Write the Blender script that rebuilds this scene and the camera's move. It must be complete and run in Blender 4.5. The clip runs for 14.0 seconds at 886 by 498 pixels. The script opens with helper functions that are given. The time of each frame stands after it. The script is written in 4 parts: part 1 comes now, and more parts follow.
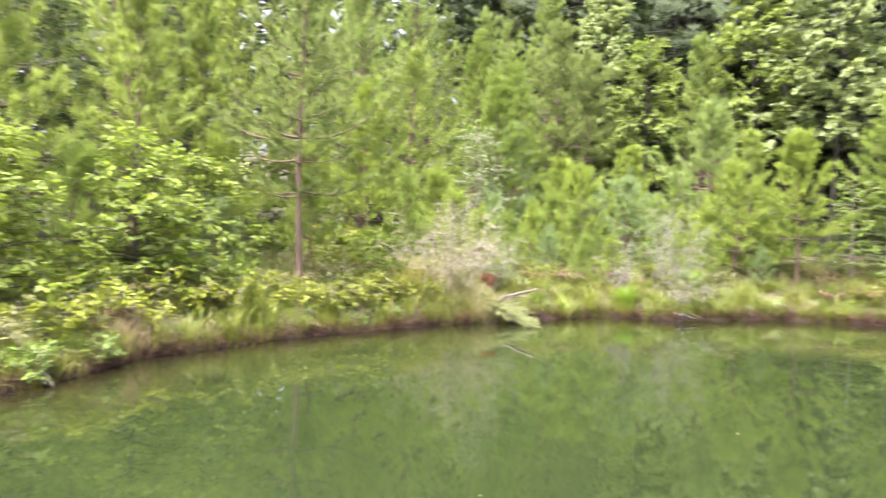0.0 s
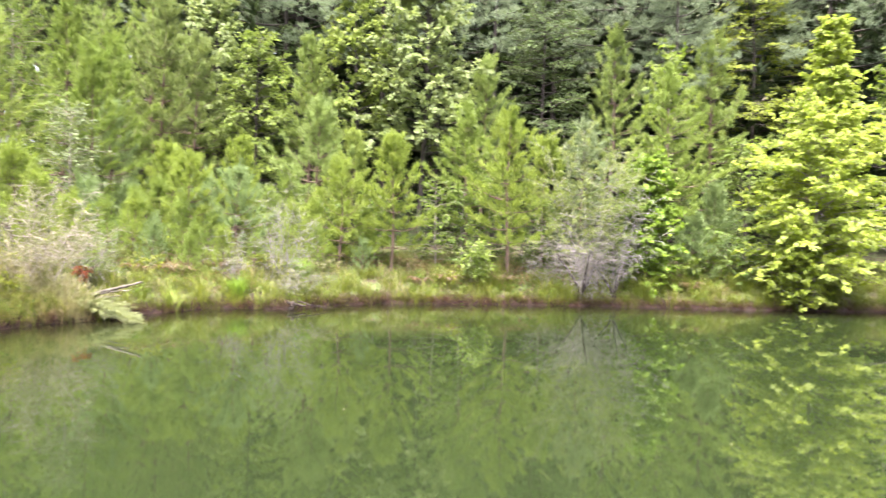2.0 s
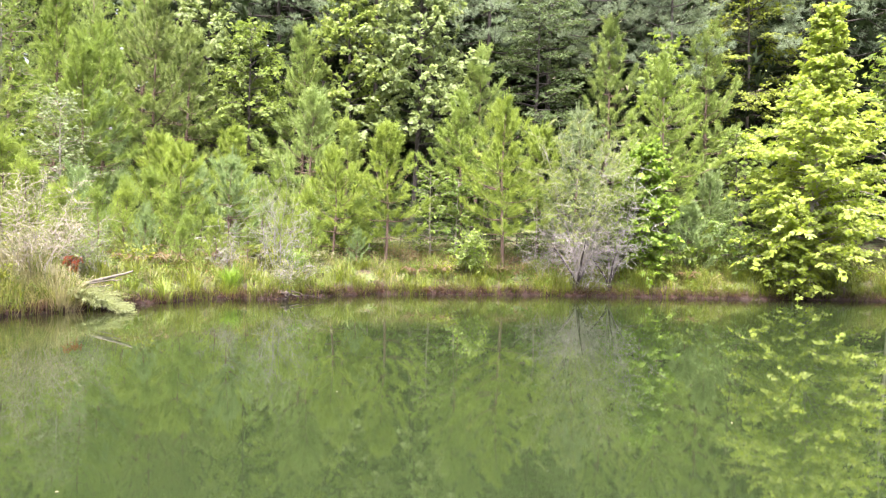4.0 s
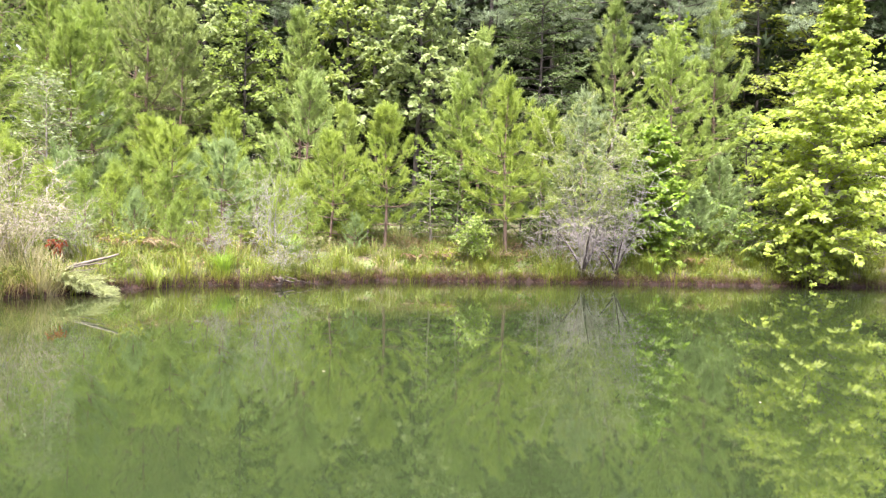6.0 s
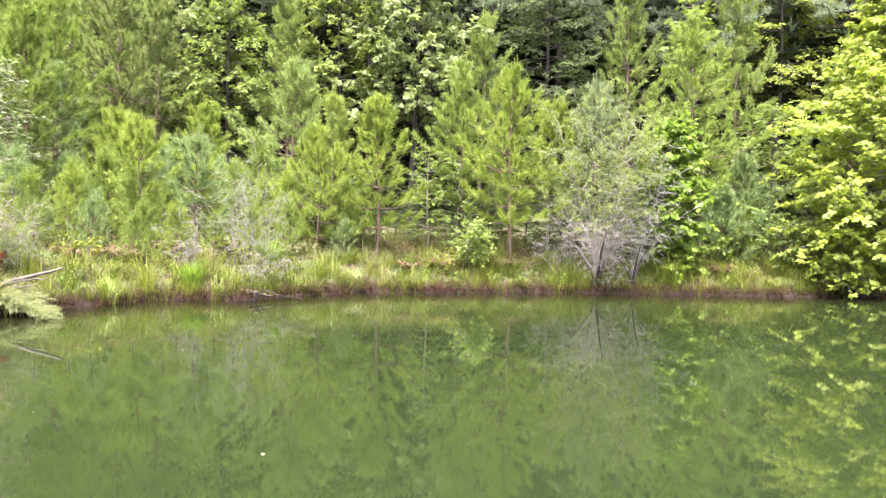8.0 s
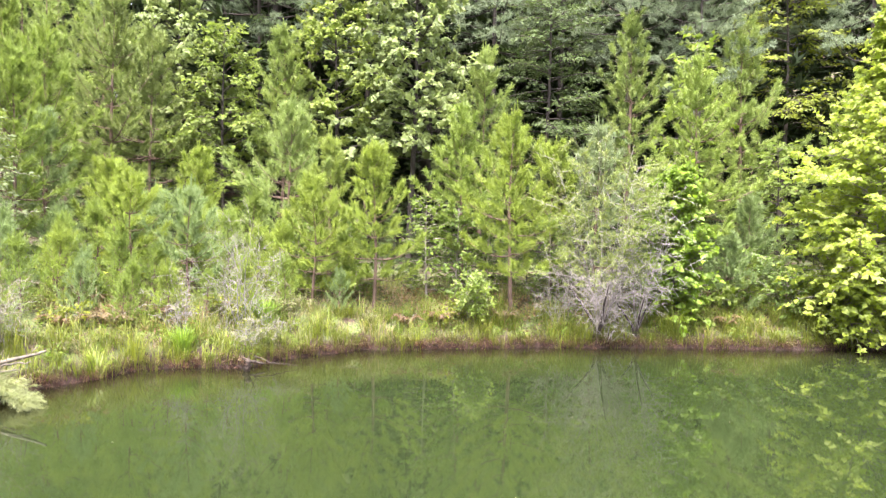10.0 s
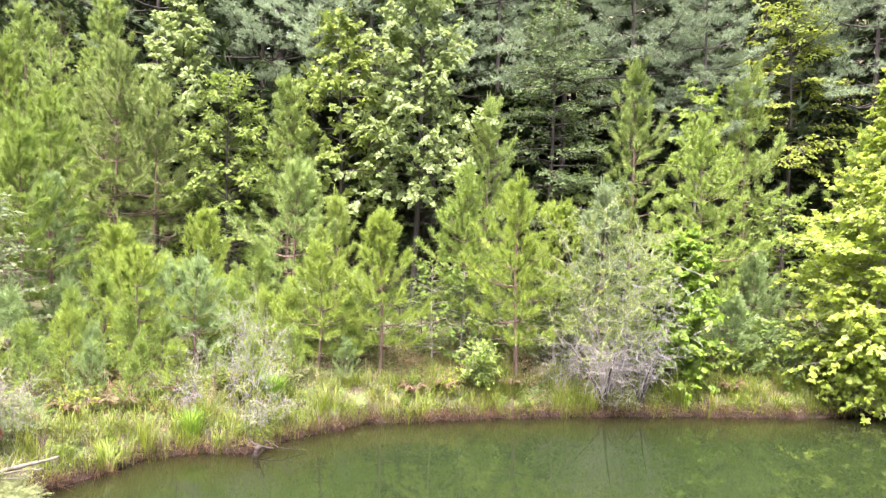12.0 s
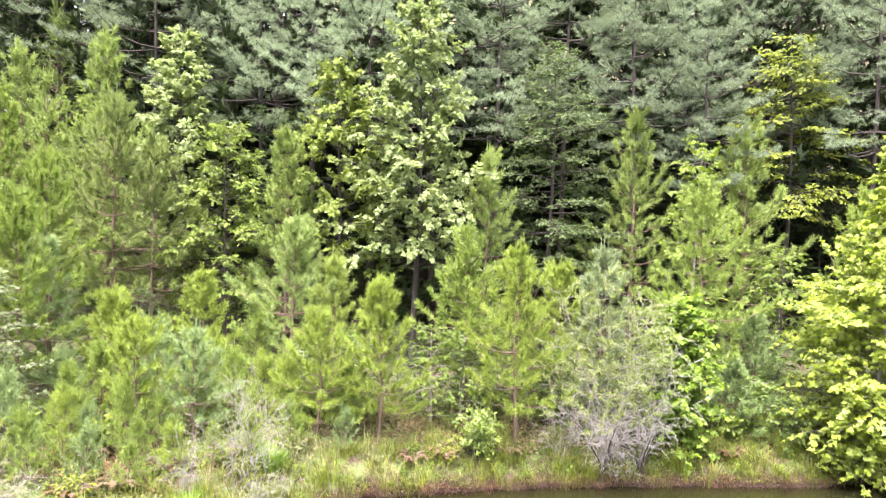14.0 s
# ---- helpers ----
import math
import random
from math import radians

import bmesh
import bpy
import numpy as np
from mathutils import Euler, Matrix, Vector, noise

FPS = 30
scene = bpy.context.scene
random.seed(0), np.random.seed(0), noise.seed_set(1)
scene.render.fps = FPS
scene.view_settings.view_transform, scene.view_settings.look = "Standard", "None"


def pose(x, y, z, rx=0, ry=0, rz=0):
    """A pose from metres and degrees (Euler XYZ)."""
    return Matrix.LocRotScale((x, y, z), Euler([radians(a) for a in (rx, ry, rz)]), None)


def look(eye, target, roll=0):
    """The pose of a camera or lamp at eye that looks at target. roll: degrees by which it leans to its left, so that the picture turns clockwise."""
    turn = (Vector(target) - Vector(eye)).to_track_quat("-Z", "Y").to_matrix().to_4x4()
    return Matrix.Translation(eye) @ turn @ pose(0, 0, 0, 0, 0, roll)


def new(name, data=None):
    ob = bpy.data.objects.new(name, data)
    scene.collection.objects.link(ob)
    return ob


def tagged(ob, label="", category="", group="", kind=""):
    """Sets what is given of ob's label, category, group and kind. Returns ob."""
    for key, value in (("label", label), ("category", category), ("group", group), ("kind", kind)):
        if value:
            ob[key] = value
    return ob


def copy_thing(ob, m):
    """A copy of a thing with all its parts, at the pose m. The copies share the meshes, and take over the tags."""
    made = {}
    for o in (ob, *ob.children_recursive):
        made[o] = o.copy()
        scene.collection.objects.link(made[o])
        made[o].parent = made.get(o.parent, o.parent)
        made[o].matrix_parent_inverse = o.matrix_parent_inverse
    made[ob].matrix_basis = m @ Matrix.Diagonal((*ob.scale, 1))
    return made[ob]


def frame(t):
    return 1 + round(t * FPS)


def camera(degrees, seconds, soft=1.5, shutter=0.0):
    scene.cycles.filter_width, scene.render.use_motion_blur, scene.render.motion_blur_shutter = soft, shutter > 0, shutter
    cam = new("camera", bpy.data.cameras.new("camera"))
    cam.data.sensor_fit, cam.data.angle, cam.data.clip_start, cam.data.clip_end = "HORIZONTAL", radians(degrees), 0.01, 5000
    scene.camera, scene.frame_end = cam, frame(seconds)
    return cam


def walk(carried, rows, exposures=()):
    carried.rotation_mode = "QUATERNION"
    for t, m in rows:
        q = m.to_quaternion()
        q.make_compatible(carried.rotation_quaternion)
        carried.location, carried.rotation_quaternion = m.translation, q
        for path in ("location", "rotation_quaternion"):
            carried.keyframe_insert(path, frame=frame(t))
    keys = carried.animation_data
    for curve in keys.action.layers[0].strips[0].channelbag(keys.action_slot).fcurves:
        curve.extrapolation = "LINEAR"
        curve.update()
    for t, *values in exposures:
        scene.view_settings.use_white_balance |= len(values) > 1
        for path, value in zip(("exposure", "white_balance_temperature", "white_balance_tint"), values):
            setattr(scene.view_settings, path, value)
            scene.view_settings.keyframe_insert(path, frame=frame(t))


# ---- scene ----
cam = camera(64.4, 14.0, soft=1.25, shutter=0.62)
PATH = [
    (0, (0.200, 0.135, 1.415), (-0.907, 1.800, 1.373), 1.3),
    (0.5, (0.210, 0.130, 1.415), (-0.670, 1.925, 1.369), 1.4),
    (1, (0.200, 0.135, 1.410), (-0.425, 2.034, 1.365), 1.6),
    (1.5, (0.185, 0.145, 1.400), (-0.166, 2.114, 1.365), 1.7),
    (2, (0.190, 0.160, 1.385), (0.095, 2.158, 1.348), 1.7),
    (2.06, (0.190, 0.165, 1.380), (0.108, 2.163, 1.343), 1.7),
    (4.5, (0.190, 0.278, 1.193), (0.108, 2.276, 1.143), 1.4),
    (5, (0.210, 0.339, 1.116), (0.123, 2.336, 1.063), 1.4),
    (5.5, (0.220, 0.498, 1.045), (0.133, 2.495, 0.992), 1.3),
    (6, (0.225, 0.732, 1.020), (0.136, 2.730, 0.964), 1.3),
    (6.5, (0.222, 1.064, 1.006), (0.128, 3.061, 0.950), 1.2),
    (7, (0.205, 1.505, 1.012), (0.111, 3.502, 0.953), 1.2),
    (9.5, (0.310, 2.465, 1.868), (0.209, 4.461, 1.792), 1.2),
    (10, (0.256, 2.480, 2.188), (0.156, 4.476, 2.109), 1.15),
    (10.5, (0.190, 2.471, 2.510), (0.093, 4.467, 2.427), 1.2),
    (11, (0.142, 2.460, 2.844), (0.046, 4.456, 2.757), 1.2),
    (11.5, (0.102, 2.468, 3.184), (0.007, 4.463, 3.091), 1.2),
    (12, (0.080, 2.490, 3.517), (-0.014, 4.486, 3.422), 1.2),
    (12.5, (0.060, 2.522, 3.850), (-0.034, 4.517, 3.751), 1.2),
    (13, (0.032, 2.552, 4.163), (-0.059, 4.548, 4.064), 1.3),
    (13.5, (0.010, 2.585, 4.468), (-0.078, 4.580, 4.367), 1.3),
    (14, (-0.006, 2.623, 4.773), (-0.091, 4.619, 4.672), 1.4),
]
EXPOSURE = 3.22
walk(cam, [(t, look(eye, target, roll)) for t, eye, target, roll in PATH], exposures=[(0, EXPOSURE, 6500, 20), (14, EXPOSURE, 6500, 20)])

# ---- light: bright overcast sky with a veiled sun ----
SUN_ELEV, SUN_ROT = radians(70), radians(192)
world = bpy.data.worlds.new("overcast_sky")
scene.world = world
world.use_nodes = True
wn = world.node_tree
wn.nodes.clear()
sky = wn.nodes.new("ShaderNodeTexSky")
sky.sky_type, sky.sun_disc, sky.sun_elevation, sky.sun_rotation = "NISHITA", False, SUN_ELEV, SUN_ROT
sky.dust_density, sky.air_density = 1.0, 1.0
veil = wn.nodes.new("ShaderNodeHueSaturation")
veil.inputs["Saturation"].default_value = 0.28
bg = wn.nodes.new("ShaderNodeBackground")
bg.inputs["Strength"].default_value = 0.102
wout = wn.nodes.new("ShaderNodeOutputWorld")
wn.links.new(sky.outputs[0], veil.inputs["Color"])
# an overcast sky is about three times brighter overhead than at the horizon
wtc, wsep, wrange, wmul = (wn.nodes.new(k) for k in ("ShaderNodeTexCoord", "ShaderNodeSeparateXYZ", "ShaderNodeMapRange", "ShaderNodeVectorMath"))
wmul.operation = "SCALE"
wrange.inputs["To Min"].default_value, wrange.inputs["To Max"].default_value = 0.12, 2.05
wn.links.new(wtc.outputs["Generated"], wsep.inputs[0])
wn.links.new(wsep.outputs["Z"], wrange.inputs["Value"])
wn.links.new(veil.outputs[0], wmul.inputs[0])
wn.links.new(wrange.outputs[0], wmul.inputs["Scale"])
wn.links.new(wmul.outputs[0], bg.inputs["Color"])
wn.links.new(bg.outputs[0], wout.inputs["Surface"])
sun = new("sun", bpy.data.lights.new("sun", "SUN"))
sun.data.energy, sun.data.angle, sun.data.color = 3.4, radians(30), (1.0, 0.93, 0.84)
sun_way = Vector((math.sin(SUN_ROT) * math.cos(SUN_ELEV), math.cos(SUN_ROT) * math.cos(SUN_ELEV), math.sin(SUN_ELEV)))
sun.matrix_world = look(sun_way * 60, (0, 0, 0))


# ---- materials ----
def material(name):
    m = bpy.data.materials.new(name)
    m.use_nodes = True
    nt = m.node_tree
    nt.nodes.clear()
    out = nt.nodes.new("ShaderNodeOutputMaterial")
    p = nt.nodes.new("ShaderNodeBsdfPrincipled")
    nt.links.new(p.outputs[0], out.inputs["Surface"])
    return m, nt, p, out


def noise_node(nt, scale, detail=4.0, coords="Object", rough=0.6, stretch=None):
    tc = nt.nodes.new("ShaderNodeTexCoord")
    n = nt.nodes.new("ShaderNodeTexNoise")
    n.inputs["Scale"].default_value, n.inputs["Detail"].default_value, n.inputs["Roughness"].default_value = scale, detail, rough
    src = tc.outputs[coords]
    if stretch:
        mp = nt.nodes.new("ShaderNodeMapping")
        mp.inputs["Scale"].default_value = stretch
        nt.links.new(src, mp.inputs["Vector"])
        src = mp.outputs[0]
    nt.links.new(src, n.inputs["Vector"])
    return n.outputs["Fac"]


def ramp(nt, fac, *stops):
    r = nt.nodes.new("ShaderNodeValToRGB")
    while len(r.color_ramp.elements) < len(stops):
        r.color_ramp.elements.new(0.5)
    for e, (at, col) in zip(r.color_ramp.elements, stops):
        e.position, e.color = at, (*col, 1)
    nt.links.new(fac, r.inputs[0])
    return r.outputs[0]


def mix(nt, fac, a, b, blend="MIX"):
    m = nt.nodes.new("ShaderNodeMix")
    m.data_type, m.blend_type = "RGBA", blend
    for sock, val in ((m.inputs[0], fac), (m.inputs[6], a), (m.inputs[7], b)):
        if isinstance(val, (int, float)):
            sock.default_value = val
        elif isinstance(val, tuple):
            sock.default_value = (*val, 1)
        else:
            nt.links.new(val, sock)
    return m.outputs[2]


def scaled(nt, fac, lo, hi):
    m = nt.nodes.new("ShaderNodeMapRange")
    m.inputs["To Min"].default_value, m.inputs["To Max"].default_value = lo, hi
    nt.links.new(fac, m.inputs["Value"])
    return m.outputs[0]


def bump(nt, fac, strength, distance, p):
    b = nt.nodes.new("ShaderNodeBump")
    b.inputs["Strength"].default_value, b.inputs["Distance"].default_value = strength, distance
    nt.links.new(fac, b.inputs["Height"])
    nt.links.new(b.outputs[0], p.inputs["Normal"])


def leaf_material(name, translucent, rough, clump, spread, gloss=0.4):
    """Foliage: the plant's own colour, varied leaf by leaf and clump by clump."""
    m, nt, p, out = material(name)
    info = nt.nodes.new("ShaderNodeObjectInfo")
    geo = nt.nodes.new("ShaderNodeNewGeometry")
    hsv = nt.nodes.new("ShaderNodeHueSaturation")
    big = noise_node(nt, clump, 2.0)
    add = nt.nodes.new("ShaderNodeMath")
    add.operation = "MULTIPLY"
    nt.links.new(scaled(nt, geo.outputs["Random Per Island"], 1 - spread, 1 + spread), add.inputs[0])
    nt.links.new(scaled(nt, big, 0.75, 1.25), add.inputs[1])
    nt.links.new(add.outputs[0], hsv.inputs["Value"])
    nt.links.new(scaled(nt, big, 0.515, 0.485), hsv.inputs["Hue"])
    nt.links.new(scaled(nt, geo.outputs["Random Per Island"], 0.85, 1.1), hsv.inputs["Saturation"])
    nt.links.new(info.outputs["Color"], hsv.inputs["Color"])
    nt.links.new(hsv.outputs[0], p.inputs["Base Color"])
    p.inputs["Roughness"].default_value = rough
    p.inputs["Specular IOR Level"].default_value = gloss
    tr = nt.nodes.new("ShaderNodeBsdfTranslucent")
    nt.links.new(mix(nt, 1.0, hsv.outputs[0], (1.0, 1.0, 0.72), "MULTIPLY"), tr.inputs["Color"])
    ms = nt.nodes.new("ShaderNodeMixShader")
    ms.inputs[0].default_value = translucent
    nt.links.new(p.outputs[0], ms.inputs[1])
    nt.links.new(tr.outputs[0], ms.inputs[2])
    nt.links.new(ms.outputs[0], out.inputs["Surface"])
    return m


def bark_material(name, dark, light, scale=14.0, rough=0.9):
    m, nt, p, out = material(name)
    f = noise_node(nt, scale, 5.0, stretch=(1, 1, 0.22))
    lich = noise_node(nt, 3.0, 3.0)
    col = ramp(nt, f, (0.32, dark), (0.68, light))
    col = mix(nt, scaled(nt, lich, -0.3, 0.7), col, tuple(0.5 * (a + b) for a, b in zip(dark, light)))
    nt.links.new(col, p.inputs["Base Color"])
    p.inputs["Roughness"].default_value = rough
    bump(nt, f, 0.6, 0.01, p)
    return m


NEEDLES = leaf_material("pine_needles", 0.36, 0.6, 1.8, 0.14, 0.08)
LEAVES = leaf_material("broad_leaves", 0.48, 0.55, 1.6, 0.15, 0.16)
BLADES = leaf_material("grass_blades", 0.30, 0.5, 1.9, 0.35, 0.25)
PINE_BARK = bark_material("pine_bark", (0.05, 0.032, 0.025), (0.20, 0.135, 0.105))
GREY_BARK = bark_material("grey_bark", (0.13, 0.115, 0.10), (0.34, 0.31, 0.28))
DEAD_TWIG = bark_material("dead_twigs", (0.12, 0.112, 0.105), (0.27, 0.25, 0.24), 30.0)
BARE_TWIG = bark_material("bare_grey_twigs", (0.155, 0.148, 0.136), (0.345, 0.328, 0.305), 30.0)
BRUSH_TWIG = bark_material("pale_brush_twigs", (0.18, 0.155, 0.14), (0.38, 0.335, 0.30), 30.0)
BLEACHED = bark_material("bleached_wood", (0.06, 0.054, 0.045), (0.155, 0.135, 0.11), 9.0)
# bark darkened to stand for shade in the wood; also on bank plants
SHADE_BARK = bark_material("shaded_bark", (0.020, 0.016, 0.015), (0.062, 0.050, 0.045))
WET_WOOD = bark_material("wet_wood", (0.012, 0.009, 0.007), (0.045, 0.030, 0.023), 18.0, 0.85)


def ground_material():
    m, nt, p, out = material("bank_soil")
    geo = nt.nodes.new("ShaderNodeNewGeometry")
    sep = nt.nodes.new("ShaderNodeSeparateXYZ")
    nt.links.new(geo.outputs["Position"], sep.inputs[0])
    fine, mid, big = noise_node(nt, 22, 6.0), noise_node(nt, 3.5, 5.0), noise_node(nt, 0.8, 3.0)
    litter = ramp(nt, fine, (0.30, (0.012, 0.008, 0.006)), (0.52, (0.045, 0.028, 0.018)), (0.72, (0.11, 0.075, 0.048)))
    moss = ramp(nt, fine, (0.3, (0.025, 0.04, 0.012)), (0.7, (0.10, 0.13, 0.035)))
    clay = ramp(nt, fine, (0.3, (0.006, 0.003, 0.002)), (0.55, (0.022, 0.008, 0.005)), (0.75, (0.048, 0.018, 0.011)))
    top = mix(nt, ramp(nt, mid, (0.42, (0, 0, 0)), (0.58, (1, 1, 1))), litter, moss)
    level = nt.nodes.new("ShaderNodeMath")
    level.operation = "ADD"
    nt.links.new(sep.outputs["Z"], level.inputs[0])
    nt.links.new(scaled(nt, mid, -0.10, 0.10), level.inputs[1])
    nt.links.new(mix(nt, ramp(nt, level.outputs[0], (0.16, (0, 0, 0)), (0.26, (1, 1, 1))), clay, top), p.inputs["Base Color"])
    p.inputs["Roughness"].default_value = 0.9
    bump(nt, fine, 0.8, 0.03, p)
    return m


def water_material():
    m, nt, p, out = material("pond_water")
    col = ramp(nt, noise_node(nt, 0.35, 3.0), (0.3, (0.0101, 0.0162, 0.0057)), (0.7, (0.0116, 0.0184, 0.0064)))
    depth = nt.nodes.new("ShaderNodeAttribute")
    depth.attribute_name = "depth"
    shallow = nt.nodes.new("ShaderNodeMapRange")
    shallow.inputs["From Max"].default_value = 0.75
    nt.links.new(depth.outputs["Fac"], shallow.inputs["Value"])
    # inshore brown: shallow bed, with the bank's shade and dark reflection painted in
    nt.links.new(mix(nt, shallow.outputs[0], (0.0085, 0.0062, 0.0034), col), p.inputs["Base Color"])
    p.inputs["Roughness"].default_value, p.inputs["IOR"].default_value = 0.026, 1.52
    bump(nt, noise_node(nt, 0.9, 0.0, stretch=(1, 0.4, 1)), 0.010, 0.04, p)
    return m


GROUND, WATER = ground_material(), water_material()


# ---- mesh helpers ----
def mesh_object(name, verts, loops, sizes, mat, parent=None, smooth=False):
    """One mesh object from arrays: vertices, loop vertex indices and polygon sizes."""
    me = bpy.data.meshes.new(name)
    verts, loops, sizes = np.asarray(verts, np.float32), np.asarray(loops, np.int32), np.asarray(sizes, np.int32)
    me.vertices.add(len(verts))
    me.vertices.foreach_set("co", verts.ravel())
    me.loops.add(len(loops))
    me.loops.foreach_set("vertex_index", loops)
    me.polygons.add(len(sizes))
    me.polygons.foreach_set("loop_start", np.concatenate(([0], np.cumsum(sizes)[:-1])).astype(np.int32))
    me.update(calc_edges=True)
    me.polygons.foreach_set("use_smooth", np.full(len(sizes), smooth))
    me.materials.append(mat)
    ob = new(name, me)
    if parent:
        ob.parent = parent
    return ob


def unit(v):
    return v / np.maximum(np.linalg.norm(v, axis=-1, keepdims=True), 1e-9)


class Tubes:
    """Collects tapered round limbs into one mesh."""

    def __init__(self):
        self.v, self.l, self.s, self.n = [], [], [], 0

    def add(self, pts, radii, sides=6):
        pts, radii = np.asarray(pts, float), np.asarray(radii, float)
        t = unit(np.gradient(pts, axis=0))
        ref = np.where(np.abs(t[:, 2:3]) > 0.9, [[1.0, 0, 0]], [[0, 0, 1.0]])
        a = unit(np.cross(t, ref))
        b = np.cross(t, a)
        ang = np.arange(sides) * 2 * math.pi / sides
        ring = pts[:, None] + radii[:, None, None] * (a[:, None] * np.cos(ang)[None, :, None] + b[:, None] * np.sin(ang)[None, :, None])
        m = len(pts)
        i, j = np.meshgrid(np.arange(m - 1), np.arange(sides), indexing="ij")
        k = (j + 1) % sides
        quad = np.stack([i * sides + j, i * sides + k, (i + 1) * sides + k, (i + 1) * sides + j], -1).reshape(-1, 4) + self.n
        self.v.append(ring.reshape(-1, 3))
        self.l.append(quad.ravel())
        self.s.append(np.full(len(quad), 4))
        cap = self.n + (m - 1) * sides + np.arange(sides)
        self.l.append(cap)
        self.s.append(np.array([sides]))
        self.n += m * sides

    def sticks(self, a, b, r):
        """Many straight thin twigs at once, three-sided."""
        a, b = np.asarray(a, float), np.asarray(b, float)
        t = unit(b - a)
        p = unit(np.cross(t, np.where(np.abs(t[:, 2:3]) > 0.9, [[1.0, 0, 0]], [[0, 0, 1.0]])))
        q = np.cross(t, p)
        ang = np.arange(3) * 2 * math.pi / 3
        off = p[:, None] * np.cos(ang)[None, :, None] + q[:, None] * np.sin(ang)[None, :, None]
        v = np.concatenate([a[:, None] + off * r, b[:, None] + off * r * 0.45], 1)
        base = (np.arange(len(a)) * 6)[:, None, None] + self.n
        quad = np.array([[0, 1, 4, 3], [1, 2, 5, 4], [2, 0, 3, 5]])[None] + base
        self.v.append(v.reshape(-1, 3))
        self.l.append(quad.ravel())
        self.s.append(np.full(len(a) * 3, 4))
        self.n += len(a) * 6

    def build(self, name, mat, parent=None):
        return mesh_object(name, np.concatenate(self.v), np.concatenate(self.l), np.concatenate(self.s), mat, parent, True)


# leaf outlines: along, across, above; in leaf lengths
OVAL = np.array([(0, 0, 0), (0.28, 0.24, 0.05), (0.72, 0.22, 0.03), (1, 0, -0.10), (0.72, -0.22, 0.03), (0.28, -0.24, 0.05)])
LOBES = np.array([(0, 0, 0), (0.22, 0.50, 0.03), (0.52, 0.26, 0.03), (1, 0, -0.10), (0.52, -0.26, 0.03), (0.22, -0.50, 0.03)])
NEEDLE = np.array([(0, -0.5, 0), (0, 0.5, 0), (1, 0, -0.06)])
DIAMOND = np.array([(0, 0, 0), (0.5, 0.28, 0.04), (1, 0, -0.08), (0.5, -0.28, 0.04)])
SLIM = np.array([(0, 0, 0), (0.45, 0.13, 0.03), (1, 0, -0.12), (0.45, -0.13, 0.03)])


def leaves(name, base, way, up, length, width, shape, mat, parent=None, color=None):
    """A crown of single leaves (or needles): every one is its own small polygon."""
    way = unit(way)
    side = unit(np.cross(up, way))
    nor = np.cross(way, side)
    length, width = np.asarray(length)[:, None, None], np.asarray(width)[:, None, None]
    v = base[:, None] + way[:, None] * shape[None, :, 0:1] * length + side[:, None] * shape[None, :, 1:2] * width + nor[:, None] * shape[None, :, 2:3] * length
    n, k = len(base), len(shape)
    ob = mesh_object(name, v.reshape(-1, 3), np.arange(n * k), np.full(n, k), mat, parent)
    if color:
        ob.color = (*color, 1)
    return ob


def thing(name, label, category, place=(0, 0, 0), turn=0, group="", kind=""):
    e = new(name)
    e.empty_display_size = 0.2
    e.matrix_basis = pose(*place, 0, 0, turn)
    return tagged(e, label, category, group, kind)


# ---- shore and ground ----
SHORE = [(-6.6, 0.5), (-6.05, 3.0), (-6.7, 4.7), (-6.6, 6.6), (-6.12, 8.4), (-5.75, 9.5), (-5.35, 10.05), (-5.2, 10.7), (-4.95, 11.2), (-4.4, 12.1), (-3.9, 12.42), (-3.05, 12.5), (-2.8, 13.1), (-1.75, 14.05),
         (-0.2, 14.5), (1.6, 14.9), (4.3, 15.2), (6.3, 15.38), (7.6, 15.65), (9.1, 15.97), (14, 16.3), (24, 13), (28, 2), (24, -14), (8, -22), (-8, -20), (-13, -9)]
SHORE_A = np.array(SHORE)
SHORE_B = np.roll(SHORE_A, -1, axis=0)


def inland(p):
    """Metres from the water's edge, negative in the pond."""
    p = np.atleast_2d(np.asarray(p, float))[:, :2]
    best, inside = np.full(len(p), 1e9), np.zeros(len(p), bool)
    for a, b in zip(SHORE_A, SHORE_B):
        ab = b - a
        u = np.clip(((p - a) @ ab) / (ab @ ab), 0, 1)
        best = np.minimum(best, np.linalg.norm(p - a - u[:, None] * ab, axis=1))
        hit = ((a[1] > p[:, 1]) != (b[1] > p[:, 1])) & (p[:, 0] < (b[0] - a[0]) * (p[:, 1] - a[1]) / (b[1] - a[1] + 1e-12) + a[0])
        inside ^= hit
    return np.where(inside, -best, best)


def wobble(p, k):
    x, y = p[:, 0] * k, p[:, 1] * k
    return (np.sin(x * 1.3 + 1.7 * np.sin(y * 0.7)) + np.sin(y * 1.7 + 1.3 * np.sin(x * 0.9 + 2)) + np.sin((x + y) * 2.3 + 1)) / 3


def ragged(p):
    return 0.06 * wobble(p, 2.1) + 0.05 * wobble(p, 7.0) + 0.03 * wobble(p, 13.0)


